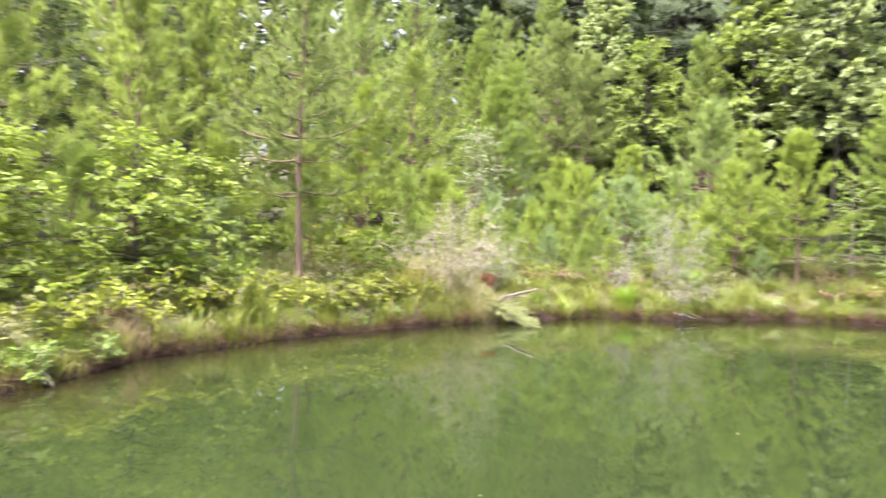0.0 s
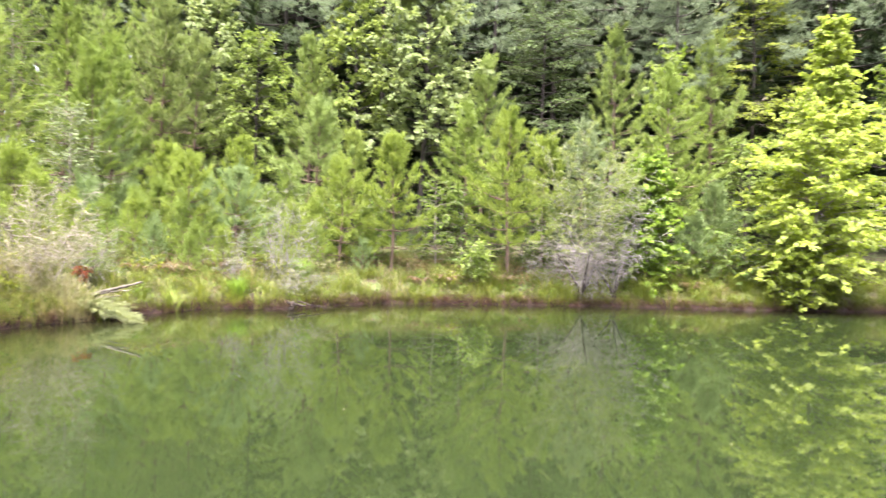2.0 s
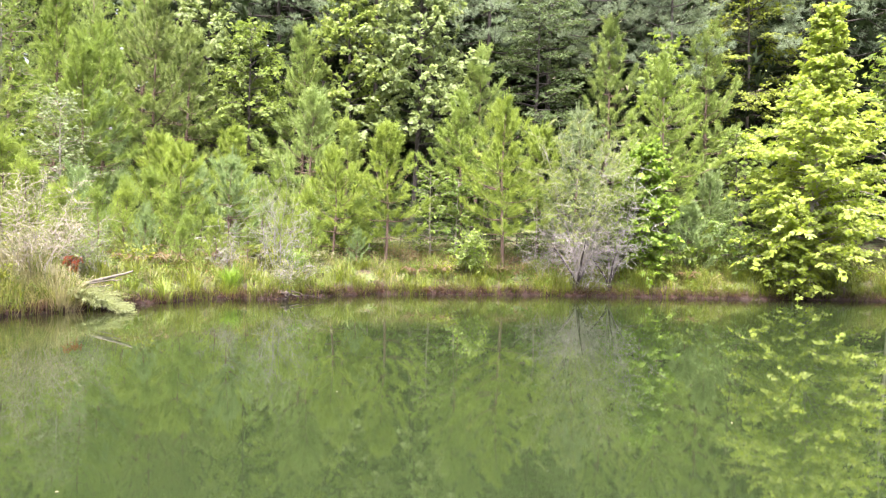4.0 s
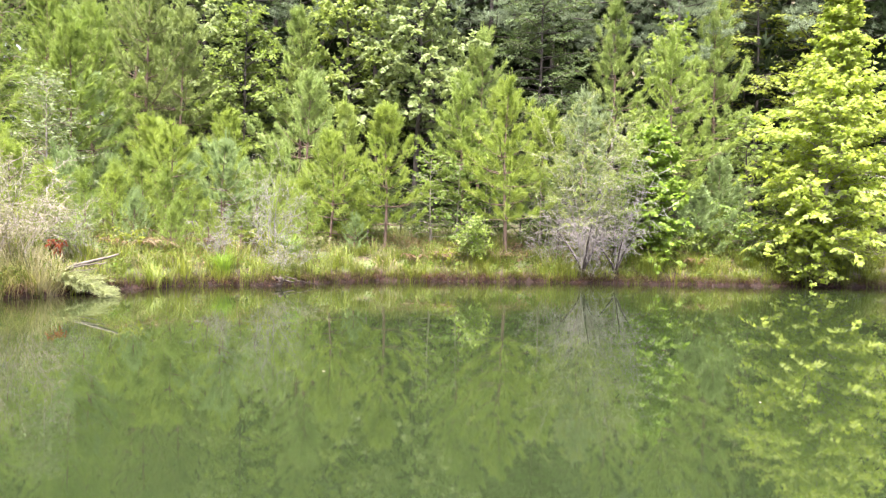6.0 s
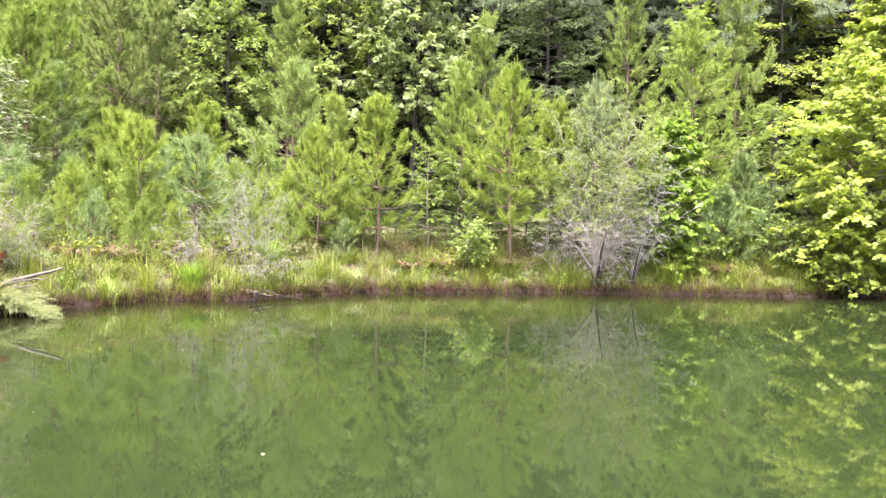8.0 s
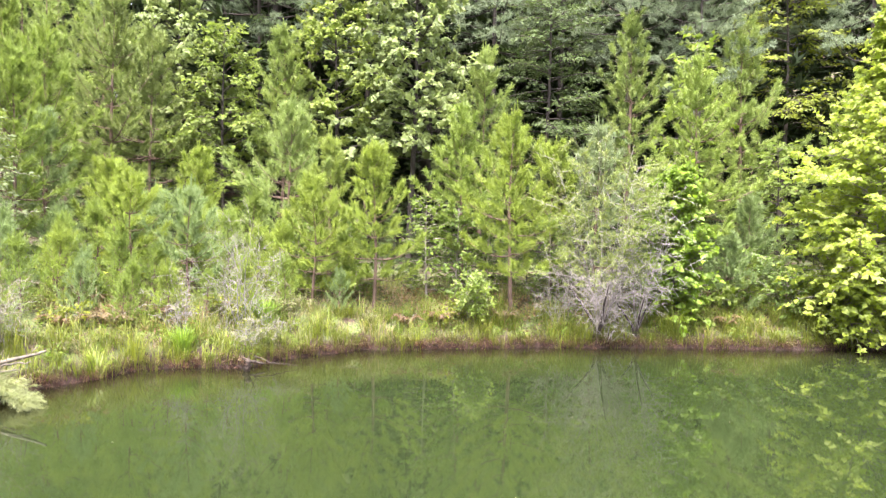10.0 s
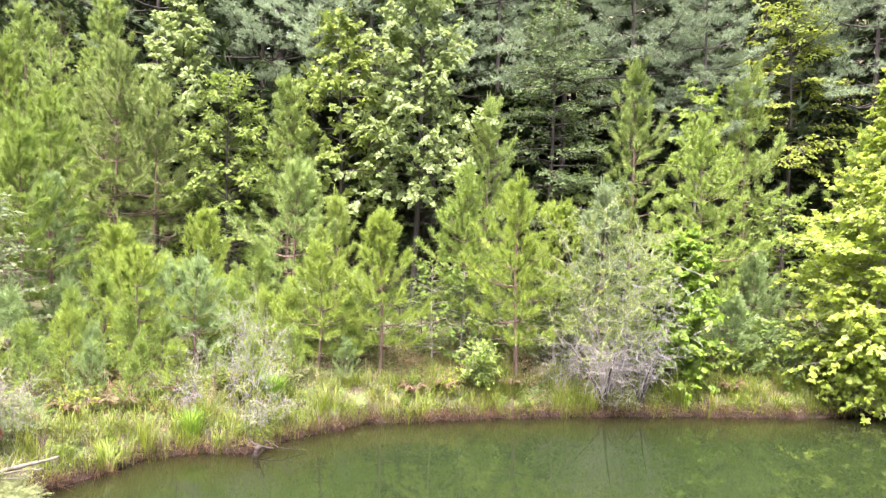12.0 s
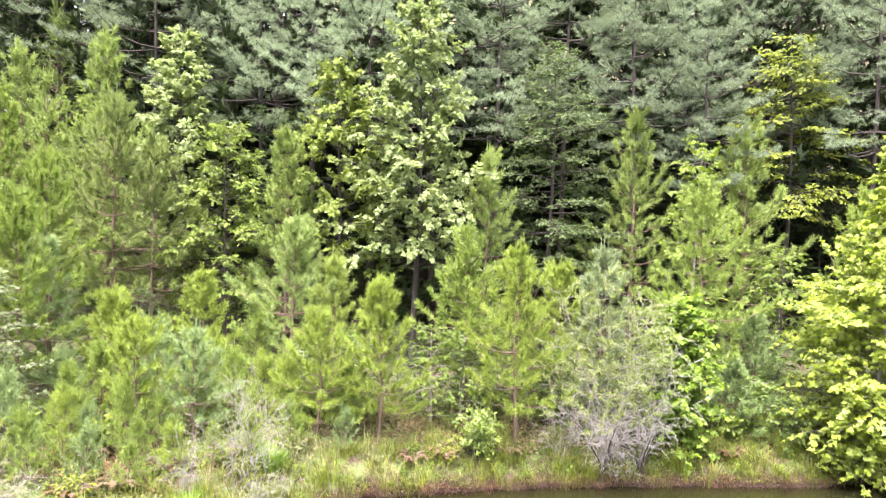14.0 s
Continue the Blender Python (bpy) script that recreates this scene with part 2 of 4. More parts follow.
def height(p):
    p = np.atleast_2d(np.asarray(p, float))[:, :2]
    d = inland(p) + ragged(p)
    z = np.interp(d, [-8, -1.5, -0.05, 0.01, 0.05, 0.16, 0.8, 1.6, 3.2, 8, 26, 60, 400], [-1.6, -0.7, -0.10, 0.04, 0.08, 0.14, 0.43, 0.66, 0.92, 1.5, 5.0, 8.0, 9.0])
    # unseen hillside added behind the wood to block sky between the trees
    rise = np.clip((p[:, 0] + 17) / 9, 0, 1) * np.clip((p[:, 1] - 10) / 8, 0, 1)
    z = z + rise * np.clip(d - 11, 0, 26) * 0.62
    return z + np.clip(d, 0, 1) * (0.05 * wobble(p, 1.9) + 0.025 * wobble(p, 6.1)) + np.clip(d - 6, 0, 20) * 0.02 * wobble(p, 0.31)


def on_ground(x, y, sink=0.03):
    return (x, y, float(height([(x, y)])[0]) - sink)


def stretched(lo, hi, step, far):
    core = np.arange(lo, hi + step / 2, step)
    out = np.cumsum(step * 1.25 ** np.arange(1, 34))
    return np.concatenate([(lo - out[out < far])[::-1], core, (hi + out)[out < far]])


gx, gy = stretched(-11, 11, 0.11, 420), stretched(2, 18.5, 0.11, 420)
gp = np.stack(np.meshgrid(gx, gy, indexing="xy"), -1).reshape(-1, 2)
gi, gj = np.meshgrid(np.arange(len(gy) - 1), np.arange(len(gx) - 1), indexing="ij")
g0 = (gi * len(gx) + gj).ravel()
ground = mesh_object("ground", np.column_stack([gp, height(gp)]), np.stack([g0, g0 + 1, g0 + len(gx) + 1, g0 + len(gx)], -1).ravel(), np.full(len(g0), 4), GROUND, None, True)
tagged(ground, "red clay bank and leaf-littered forest floor rising from the pond", "ground", kind="structure")

wx, wy = np.arange(-14, 30.1, 0.25), np.arange(-24, 17.6, 0.25)
wp = np.stack(np.meshgrid(wx, wy, indexing="xy"), -1).reshape(-1, 2)
wi, wj = np.meshgrid(np.arange(len(wy) - 1), np.arange(len(wx) - 1), indexing="ij")
w0 = (wi * len(wx) + wj).ravel()
water = mesh_object("water", np.column_stack([wp, np.zeros(len(wp))]), np.stack([w0, w0 + 1, w0 + len(wx) + 1, w0 + len(wx)], -1).ravel(), np.full(len(w0), 4), WATER, None, True)
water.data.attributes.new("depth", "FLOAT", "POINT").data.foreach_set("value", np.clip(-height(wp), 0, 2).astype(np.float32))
tagged(water, "still murky green pond water mirroring the trees", "water", kind="structure")


# ---- plants ----
def needle_tufts(rng, a, b, per, length, width, spread=(18, 62)):
    """Needles set round the ends of twigs a to b, like a bottle brush."""
    n = len(a)
    u = rng.random((n, per, 1)) ** 0.8
    t = unit(b - a)[:, None]
    base = a[:, None] + (b - a)[:, None] * u
    r = unit(rng.normal(size=(n, per, 3)))
    perp = unit(r - (r * t).sum(-1, keepdims=True) * t)
    th = np.radians(rng.uniform(*spread, (n, per, 1)) * (1.15 - 0.5 * u))
    way = t * np.cos(th) + perp * np.sin(th) + np.array([0, 0, -0.06])
    up = unit(rng.normal(size=(n, per, 3)))
    ln = length * rng.uniform(0.7, 1.15, (n, per))
    return base.reshape(-1, 3), way.reshape(-1, 3), up.reshape(-1, 3), ln.ravel(), np.full(n * per, width)


def pine(place, h, r, color, label, seed, low=0.22, step=0.30, per=26, needle=0.135, wide=0.0085, rise=26, gap=0.13, bark=None, group="young pines", turn=0, lean=(0, 0), name="pine_tree", bare=0.24, flat=0.0, joined=False, bushy=False, candles=4, brush=0.30, taper=0.95, spread=(24, 76), lift=0.45):
    """A pine: whorls of limbs on a straight stem, plume-like brushes of long needles, and upright candles on the leader."""
    rng = np.random.default_rng(seed)
    e = thing(name, label, "tree", place, turn, group)
    trunk, limbs, m = Tubes(), Tubes(), bark or PINE_BARK
    zs = np.linspace(0, 1, 14)
    r0 = 0.0085 * h + 0.006
    axis = np.column_stack([lean[0] * zs ** 1.5 * h + 0.03 * np.sin(zs * 5 + seed), lean[1] * zs ** 1.5 * h + 0.03 * np.cos(zs * 4 + seed), zs * h])
    trunk.add(axis, r0 * (1 - zs) ** 0.8 + 0.004, 8)
    ta, tb = [], []
    z = low * h
    while z < h - 0.05 * h - 0.10:
        s = (z - low * h) / (h - low * h)
        reach = r * ((1 - s) ** taper * (0.55 + 0.9 * min(1.0, s * 3.0 + 0.45)) * 0.76 + 0.05) * rng.uniform(0.8, 1.12)
        count = rng.integers(5, 7)
        a0 = rng.random() * 6.28
        for k in range(count):
            ln = reach * rng.uniform(0.55, 1.18)
            az = a0 + k * 6.283 / count + rng.normal(0, 0.25)
            inc = math.radians((rise + 46 * s) * (1 - flat) * rng.uniform(0.5, 1.2) - 8 * (1 - s))
            start = np.array([np.interp(z, axis[:, 2], axis[:, 0]), np.interp(z, axis[:, 2], axis[:, 1]), z + rng.normal(0, 0.03)])
            u = np.linspace(0, 1, 6)
            out = u * ln * math.cos(inc)
            up = u * ln * math.sin(inc) * (0.55 + 0.45 * u) + (0.14 * u ** 3 - 0.06 * np.sin(u * 3.14)) * ln
            bend = rng.normal(0, 0.10) * ln * u * u
            pts = start + np.column_stack([out * math.cos(az) - bend * math.sin(az), out * math.sin(az) + bend * math.cos(az), up])
            limb = limbs if joined else Tubes()
            limb.add(pts, (0.0045 + 0.010 * ln) * (1 - 0.8 * u), 4)
            if not joined:
                limb.build("branch", m, e)
            way = unit(pts[-1] - pts[-3])
            n = max(1, int(ln * (1 - bare) / gap))
            for i in range(n + 1):
                w = bare + (1 - bare) * (i + rng.uniform(-0.25, 0.25) * (i < n)) / n
                p = np.array([np.interp(w, u, pts[:, c]) for c in range(3)])
                if i == n:
                    d, tl = way + np.array([0, 0, 0.45 * (1 - flat)]), 0.22
                else:
                    sgn = 1 if i % 2 else -1
                    sd = np.array([-math.sin(az), math.cos(az), 0]) * sgn
                    d = way * 0.8 + sd * rng.uniform(0.35, 1.0) + np.array([0, 0, rng.uniform(-0.05, lift) * (1 - flat * 0.85)])
                    tl = ln * (1 - w) * 0.40 + 0.16
                d = d / np.linalg.norm(d)
                q = p + d * tl * rng.uniform(0.75, 1.2)
                ta.append(p)
                tb.append(q)
        z += step * (1 - 0.40 * s) * rng.uniform(0.75, 1.25)
    top = axis[-1]
    for k in range(8):
        foot = top - np.array([0, 0, 0.03 * h * (2.4 - 0.25 * k)])
        ta.append(foot)
        tb.append(foot + np.array([rng.normal(0, 0.03 + 0.014 * k), rng.normal(0, 0.03 + 0.014 * k), 0.05 * h * rng.uniform(0.7, 1.2)]))
    ta, tb = np.array(ta), np.array(tb)
    if bushy:
        d = tb - ta
        ln = np.linalg.norm(d, axis=1, keepdims=True)
        side = unit(np.cross(d, [0, 0, 1.0])) * ln
        mid = ta + d * 0.45
        ta, tb = np.concatenate([ta, mid, mid]), np.concatenate([tb, mid + d * 0.4 + side * 0.45, mid + d * 0.4 - side * 0.45])
    if not joined:
        limbs.sticks(ta, tb, 0.0035)
    trunk.build("trunk", m, e)
    tagged(limbs.build("brushwood", m, e), kind="stuff")
    ln = np.linalg.norm(tb - ta, axis=1, keepdims=True)
    tuft = np.minimum(ln, brush)
    sets = [needle_tufts(rng, tb - unit(tb - ta) * tuft, tb + unit(tb - ta) * 0.03, per, needle, wide, spread)]
    if candles:
        foot = top + np.column_stack([rng.normal(0, 0.035 + 0.004 * h, (candles, 2)), rng.uniform(-0.12, 0.0, candles)])
        foot[0] = top - [0, 0, 0.05]
        tip = foot + np.column_stack([rng.normal(0, 0.02, (candles, 2)), rng.uniform(0.16, 0.34, candles) + 0.012 * h])
        sets.append(needle_tufts(rng, foot, tip, 70, 0.06, wide, (8, 30)))
    leaves("crown", *[np.concatenate(c) for c in zip(*sets)], NEEDLE, NEEDLES, e, color)
    return e


def broadleaf(place, h, r, color, label, seed, low=0.12, limbs_n=34, leaf=0.12, per=7, shape=OVAL, droop=0.25, rise=35, bark=None, group="broadleaved trees", turn=0, profile=0.7, gap=0.19, twig=0.42, name="broadleaf_tree", tiers=0.0, lean=(0, 0), loose=0.6, joined=False, scatter=0.2, outline=None, bare=0.2):
    """A broadleaved tree: stem, limbs, side twigs, and single leaves along every twig."""
    rng = np.random.default_rng(seed)
    e = thing(name, label, "tree", place, turn, group)
    trunk, limbs, m = Tubes(), Tubes(), bark or GREY_BARK
    zs = np.linspace(0, 1, 12)
    axis = np.column_stack([lean[0] * zs * h + 0.06 * h * 0.15 * np.sin(zs * 4 + seed), lean[1] * zs * h + 0.06 * h * 0.15 * np.cos(zs * 5 + seed), zs * h])
    trunk.add(axis, (0.0085 * h + 0.006) * (1 - zs) ** 0.9 + 0.004, 8)
    ta, tb = [], []
    for k in range(limbs_n):
        s = (k + rng.random() * 0.6) / limbs_n
        if tiers:
            s = round(s * tiers) / tiers + rng.normal(0, 0.012)
        s = min(max(s, 0.0), 0.985)
        z = h * (low + (1 - low) * s)
        wide = np.interp(s, *zip(*outline)) if outline else (1 - s) ** profile * (0.7 + 0.6 * min(1, s * 3))
        reach = r * wide * rng.uniform(0.6, 1.12) + 0.12
        az = k * 2.399 + rng.normal(0, 0.35)
        inc = math.radians(rise * (0.35 + 0.9 * s) + rng.normal(0, 7))
        start = np.array([np.interp(z, axis[:, 2], axis[:, 0]), np.interp(z, axis[:, 2], axis[:, 1]), z])
        u = np.linspace(0, 1, 6)
        out = u * reach * math.cos(inc)
        up = u * reach * math.sin(inc) - droop * reach * u ** 2.2
        bend = rng.normal(0, 0.18) * reach * u * u
        pts = start + np.column_stack([out * math.cos(az) - bend * math.sin(az), out * math.sin(az) + bend * math.cos(az), up])
        limb = limbs if joined else Tubes()
        limb.add(pts, (0.004 + 0.008 * reach) * (1 - 0.82 * u), 4)
        if not joined:
            limb.build("branch", m, e)
        n = max(2, int(reach * (1 - bare) / gap))
        for i in range(n + 1):
            w = bare + (1 - bare) * i / n
            p = np.array([np.interp(w, u, pts[:, c]) for c in range(3)])
            for sgn in ((-1, 1) if i < n else (0,)):
                d = unit(pts[-1] - pts[-3]) * 0.8 + np.array([-math.sin(az), math.cos(az), 0]) * sgn * rng.uniform(0.6, 1.2) + np.array([0, 0, rng.normal(0.08, scatter)])
                d /= np.linalg.norm(d)
                ta.append(p)
                tb.append(p + d * twig * rng.uniform(0.5, 1.25) * (1.15 - 0.45 * w) * (min(1, 0.5 + 0.7 * wide) if outline else 1))
    ta, tb = np.array(ta), np.array(tb)
    limbs.sticks(ta, tb, 0.0035)
    trunk.build("trunk", m, e)
    tagged(limbs.build("brushwood", m, e), kind="stuff")
    n = len(ta)
    t = unit(tb - ta)[:, None]
    u = (np.arange(per)[None, :, None] + rng.random((n, per, 1))) / per * 0.9 + 0.15
    base = ta[:, None] + (tb - ta)[:, None] * u + rng.normal(0, 0.02, (n, per, 3))
    side = unit(np.cross(t, np.array([0, 0, 1.0]))) * np.where(np.arange(per) % 2, 1, -1)[None, :, None]
    way = t * 0.6 + side * rng.uniform(0.3, 1.1, (n, per, 1)) + rng.normal(0, 0.25, (n, per, 3)) + np.array([0, 0, -0.22])
    up = np.array([0, 0, 0.75]) + 0.55 * unit(t * np.array([1, 1, 0.01])) + rng.normal(0, loose, (n, per, 3))
    ln = leaf * rng.uniform(0.55, 1.2, n * per)
    leaves("crown", base.reshape(-1, 3), way.reshape(-1, 3), up.reshape(-1, 3), ln, ln * rng.uniform(0.85, 1.1, n * per), shape, LEAVES, e, color)
    return e


def shrub(place, h, r, label, seed, color, stems=26, leaf=0.05, leaf_share=0.6, leaf_from=0.45, bark=None, forks=9, shape=OVAL, name="shrub", group="", per=7, lean=0.0, joined=False, foot=0.06, ball=False):
    """A many-stemmed shrub: stems fanning from one foot, fine forked twigs, and small leaves on part of them."""
    rng = np.random.default_rng(seed)
    e = thing(name, label, "shrub", place, 0, group)
    twigs = Tubes()
    ta, tb = [], []
    for k in range(stems):
        az, out = rng.random() * 6.283, r * math.sqrt(rng.random()) * 1.0
        top = h * (1 - 0.55 * (out / r) ** 2) * rng.uniform(0.6, 1.05)
        u = np.linspace(0, 1, 7)
        x = out * u ** 0.95 * math.cos(az) + 0.06 * h * np.sin(u * 7 + k) * u * 0.8 + lean * u * h
        y = out * u ** 0.95 * math.sin(az) + 0.06 * h * np.cos(u * 6 + k * 2) * u * 0.8
        pts = np.column_stack([x + rng.normal(0, foot), y + rng.normal(0, foot * 0.5), top * u])
        if ball:
            c = rng.uniform(-0.72, 1)
            out = r * math.sqrt(1 - c * c) * rng.uniform(0.6, 1.05)
            end = np.array([out * math.cos(az) + lean * h, out * math.sin(az), h * (0.54 + 0.46 * c * rng.uniform(0.75, 1.0))])
            knee = np.array([0.06, 0.0, 0.14 * h]) + 0.12 * end
            pts = np.outer(2 * u * (1 - u), knee) + np.outer(u * u, end) + 0.03 * np.sin(np.outer(u * 6, [1, 1.3, 0.7]) + k) * u[:, None]
        stem = twigs if joined else Tubes()
        stem.add(pts, (0.0025 + 0.0020 * h) * (0.6 if ball else 1) * (1 - 0.85 * u) * rng.uniform(0.6, 1.1), 4)
        if not joined:
            stem.build("stem", bark or DEAD_TWIG, e)
        for i in range(forks):
            w = (0.3 if ball else 0.25) + (0.7 if ball else 0.75) * (i + rng.random()) / forks
            p = np.array([np.interp(w, u, pts[:, c]) for c in range(3)])
            d = unit(rng.normal(size=3) * np.array([1, 1, 0.7]) + np.array([math.cos(az), math.sin(az), 0.6]) * 0.6)
            q = p + d * rng.uniform(0.14, 0.42) * (0.4 + 0.25 * h)
            ta.append(p), tb.append(q)
            for _ in range(1 if joined else 2 if ball else 3):
                v = rng.uniform(0.3, 0.95)
                p2 = p + (q - p) * v
                d2 = unit(d + rng.normal(0, 0.7, 3))
                ta.append(p2), tb.append(p2 + d2 * rng.uniform(0.08, 0.2) * (0.6 + 0.2 * h))
    if ball:
        trunk = Tubes()
        for k in range(3):
            a = k * 2.1 + 0.6
            way = np.array([math.cos(a) * 0.35, math.sin(a) * 0.35, 1.0])
            trunk.add([np.zeros(3), way * 0.07 * h + [0.02, 0, 0], way * 0.15 * h * np.array([1.5, 1.5, 1]), way * 0.26 * h * np.array([1.8, 1.8, 1])], [0.0105 * h, 0.008 * h, 0.005 * h, 0.002 * h], 6)
        trunk.build("trunk", SHADE_BARK, e)
    ta, tb = np.array(ta), np.array(tb)
    twigs.sticks(ta, tb, 0.0045 if ball else 0.0032 if joined else 0.0026)
    tagged(twigs.build("brushwood", bark or DEAD_TWIG, e), kind="stuff")
    pick = (rng.random(len(ta)) < leaf_share) & (tb[:, 2] > leaf_from * h * rng.uniform(0.5, 1.2, len(ta)))
    a, b = ta[pick], tb[pick]
    if len(a):
        n = len(a)
        base = a[:, None] + (b - a)[:, None] * (0.3 + 0.8 * rng.random((n, per, 1)))
        way = unit(b - a)[:, None] + rng.normal(0, 0.7, (n, per, 3))
        up = np.array([0, 0, 1.0]) + rng.normal(0, 0.6, (n, per, 3))
        ln = leaf * rng.uniform(0.6, 1.2, n * per)
        leaves("foliage", base.reshape(-1, 3), way.reshape(-1, 3), up.reshape(-1, 3), ln, ln, shape, LEAVES, e, color)
    return e


# foliage colours
YELLOW_PINE, GREEN_PINE, GREY_PINE, BLUE_PINE = (0.216, 0.288, 0.058), (0.190, 0.264, 0.062), (0.224, 0.300, 0.092), (0.192, 0.268, 0.114)
WHITE_PINE, OLIVE_PINE = (0.186, 0.240, 0.160), (0.185, 0.240, 0.082)
POPLAR, SYCAMORE, MAPLE, YELLOW_LEAF = (0.212, 0.272, 0.112), (0.285, 0.362, 0.066), (0.150, 0.215, 0.040), (0.180, 0.228, 0.038)
MID_LEAF, PALE_LEAF = (0.115, 0.170, 0.034), (0.185, 0.220, 0.080)

PALE_PINE = (0.245, 0.315, 0.082)
YOUNG = "young pine with soft light green needles"
PINES = [  # x, y, height, radius, colour, seed, low, label
    (-7.75, 14.2, 4.0, 1.0, GREEN_PINE, 11, 0.25, "young pine with thin reddish stem near the pond"),
    (-8.3, 16.0, 4.5, 1.25, GREEN_PINE, 12, 0.22, YOUNG),
    (-7.95, 15.4, 2.9, 0.85, BLUE_PINE, 13, 0.10, "small blue-green white pine among young pines"),
    (-9.0, 19.5, 7.2, 1.5, GREY_PINE, 14, 0.20, "tall grey-green pine at the wood's edge"),
    (-7.8, 17.6, 5.7, 1.45, OLIVE_PINE, 15, 0.28, "olive-green pine with bare brown lower stem"),
    (-7.1, 17.9, 5.0, 1.3, OLIVE_PINE, 16, 0.35, "olive-green pine with bare brown lower stem"),
    (-10.6, 18.0, 5.6, 1.5, GREEN_PINE, 17, 0.2, YOUNG),
    (-5.3, 16.2, 2.45, 0.85, YELLOW_PINE, 18, 0.08, "small pointed yellow-green pine sapling"),
    (-6.5, 15.2, 2.2, 0.8, YELLOW_PINE, 19, 0.10, "small pointed yellow-green pine sapling"),
    (-5.6, 14.1, 2.05, 0.72, YELLOW_PINE, 20, 0.32, "yellow-green pine sapling with bare lower stem"),
    (-4.7, 14.3, 1.9, 0.65, BLUE_PINE, 21, 0.22, "pale blue-green pine sapling on the bank"),
    (-3.7, 17.0, 3.5, 1.3, (0.238, 0.318, 0.110), 22, 0.16, "broad pale green pine with upright leader"),
    (-2.8, 16.7, 2.95, 0.8, PALE_PINE, 23, 0.1, "slim pine sapling with upright leader"),
    (-2.75, 15.2, 2.25, 0.95, YELLOW_PINE, 24, 0.15, "low yellow-green pine sapling on the bank"),
    (-1.65, 15.3, 3.0, 0.88, YELLOW_PINE, 25, 0.22, "yellow-green pine with twin bare stems at its foot"),
    (-0.1, 16.6, 3.75, 0.9, GREEN_PINE, 26, 0.26, YOUNG),
    (0.85, 15.6, 3.7, 1.05, YELLOW_PINE, 27, 0.24, "yellow-green pine with flat lower boughs"),
    (1.75, 17.0, 3.0, 0.85, YELLOW_PINE, 28, 0.2, YOUNG),
    (2.6, 16.7, 3.4, 0.95, (0.215, 0.275, 0.150), 29, 0.12, "pale blue-green pine behind a grey shrub"),
    (3.95, 20.4, 6.2, 1.75, (0.232, 0.308, 0.098), 30, 0.2, "tall slim green pine in the wood"),
    (4.65, 17.2, 4.75, 1.35, (0.220, 0.300, 0.075), 31, 0.28, "green pine with reddish stem"),
    (6.55, 20.0, 6.0, 1.7, GREY_PINE, 32, 0.15, "broad tall green pine in the wood"),
    (6.0, 17.7, 2.0, 0.8, BLUE_PINE, 33, 0.06, "dark blue-green pine near the ground"),
    (5.15, 16.5, 1.35, 0.7, BLUE_PINE, 34, 0.03, "low blue-green pine sapling"),
    (0.3, 19.2, 5.1, 1.05, GREY_PINE, 35, 0.3, "slim grey-green pine in the wood"),
    (-4.4, 19.0, 5.3, 1.35, GREY_PINE, 36, 0.2, "grey-green pine with dense crown"),
    (8.4, 18.2, 4.6, 1.3, GREEN_PINE, 38, 0.1, YOUNG),
    (-7.65, 7.95, 5.1, 1.25, OLIVE_PINE, 40, 0.28, "pine with long bare brown stem"),
    (-10.2, 8.0, 4.6, 1.3, PALE_PINE, 41, 0.15, YOUNG),
    (-9.4, 6.3, 4.4, 1.3, PALE_PINE, 42, 0.12, YOUNG),
    (-9.2, 4.2, 4.2, 1.3, PALE_PINE, 43, 0.12, YOUNG),
    (-8.9, 11.0, 3.4, 1.0, YELLOW_PINE, 44, 0.12, YOUNG),
    (-10.4, 10.8, 5.6, 1.4, GREY_PINE, 45, 0.2, "tall grey-green pine at the wood's edge"),
    (-11.3, 13.2, 6.0, 1.5, GREY_PINE, 46, 0.2, "tall grey-green pine at the wood's edge"),
    (-9.2, 12.9, 4.4, 1.15, PALE_PINE, 47, 0.2, YOUNG),
    # needles darkened to stand for shade where its copies fill the wood
    (-12.4, 9.0, 6.5, 1.6, (0.150, 0.205, 0.070), 48, 0.2, "tall grey-green pine at the wood's edge"),
    (-9.9, 12.0, 6.2, 1.5, GREY_PINE, 51, 0.2, "tall grey-green pine at the wood's edge"),
    (-11.0, 7.2, 6.8, 1.6, GREY_PINE, 52, 0.2, "tall grey-green pine at the wood's edge"),
    (-10.0, 14.0, 6.6, 1.5, GREY_PINE, 53, 0.2, "tall grey-green pine at the wood's edge"),
    (-10.9, 9.4, 5.0, 1.3, PALE_PINE, 50, 0.15, YOUNG),
    (-10.2, 19.0, 6.0, 1.4, GREY_PINE, 54, 0.2, "tall grey-green pine at the wood's edge"),
    (-11.6, 20.2, 6.6, 1.5, GREY_PINE, 55, 0.2, "tall grey-green pine at the wood's edge"),
    (-12.0, 5.5, 6.2, 1.6, GREY_PINE, 49, 0.2, "tall grey-green pine at the wood's edge"),
]
for x, y, h, r, colour, seed, low, label in PINES:
    far = seed > 44
    made = pine(on_ground(x, y), h, r, colour, label, seed, low, joined=far, step=0.27 + 0.03 * h, per=30 if seed == 48 else 60 if far else 150, needle=0.125 + 0.004 * h, wide=0.013 + 0.0016 * h if seed == 48 else 0.0125 + 0.0006 * h if far else 0.0086 + 0.0006 * h, gap=0.145 + 0.011 * h, brush=0.24 + 0.012 * h, rise=13)
    edge_pine = made if seed == 48 else None if seed == 11 else edge_pine

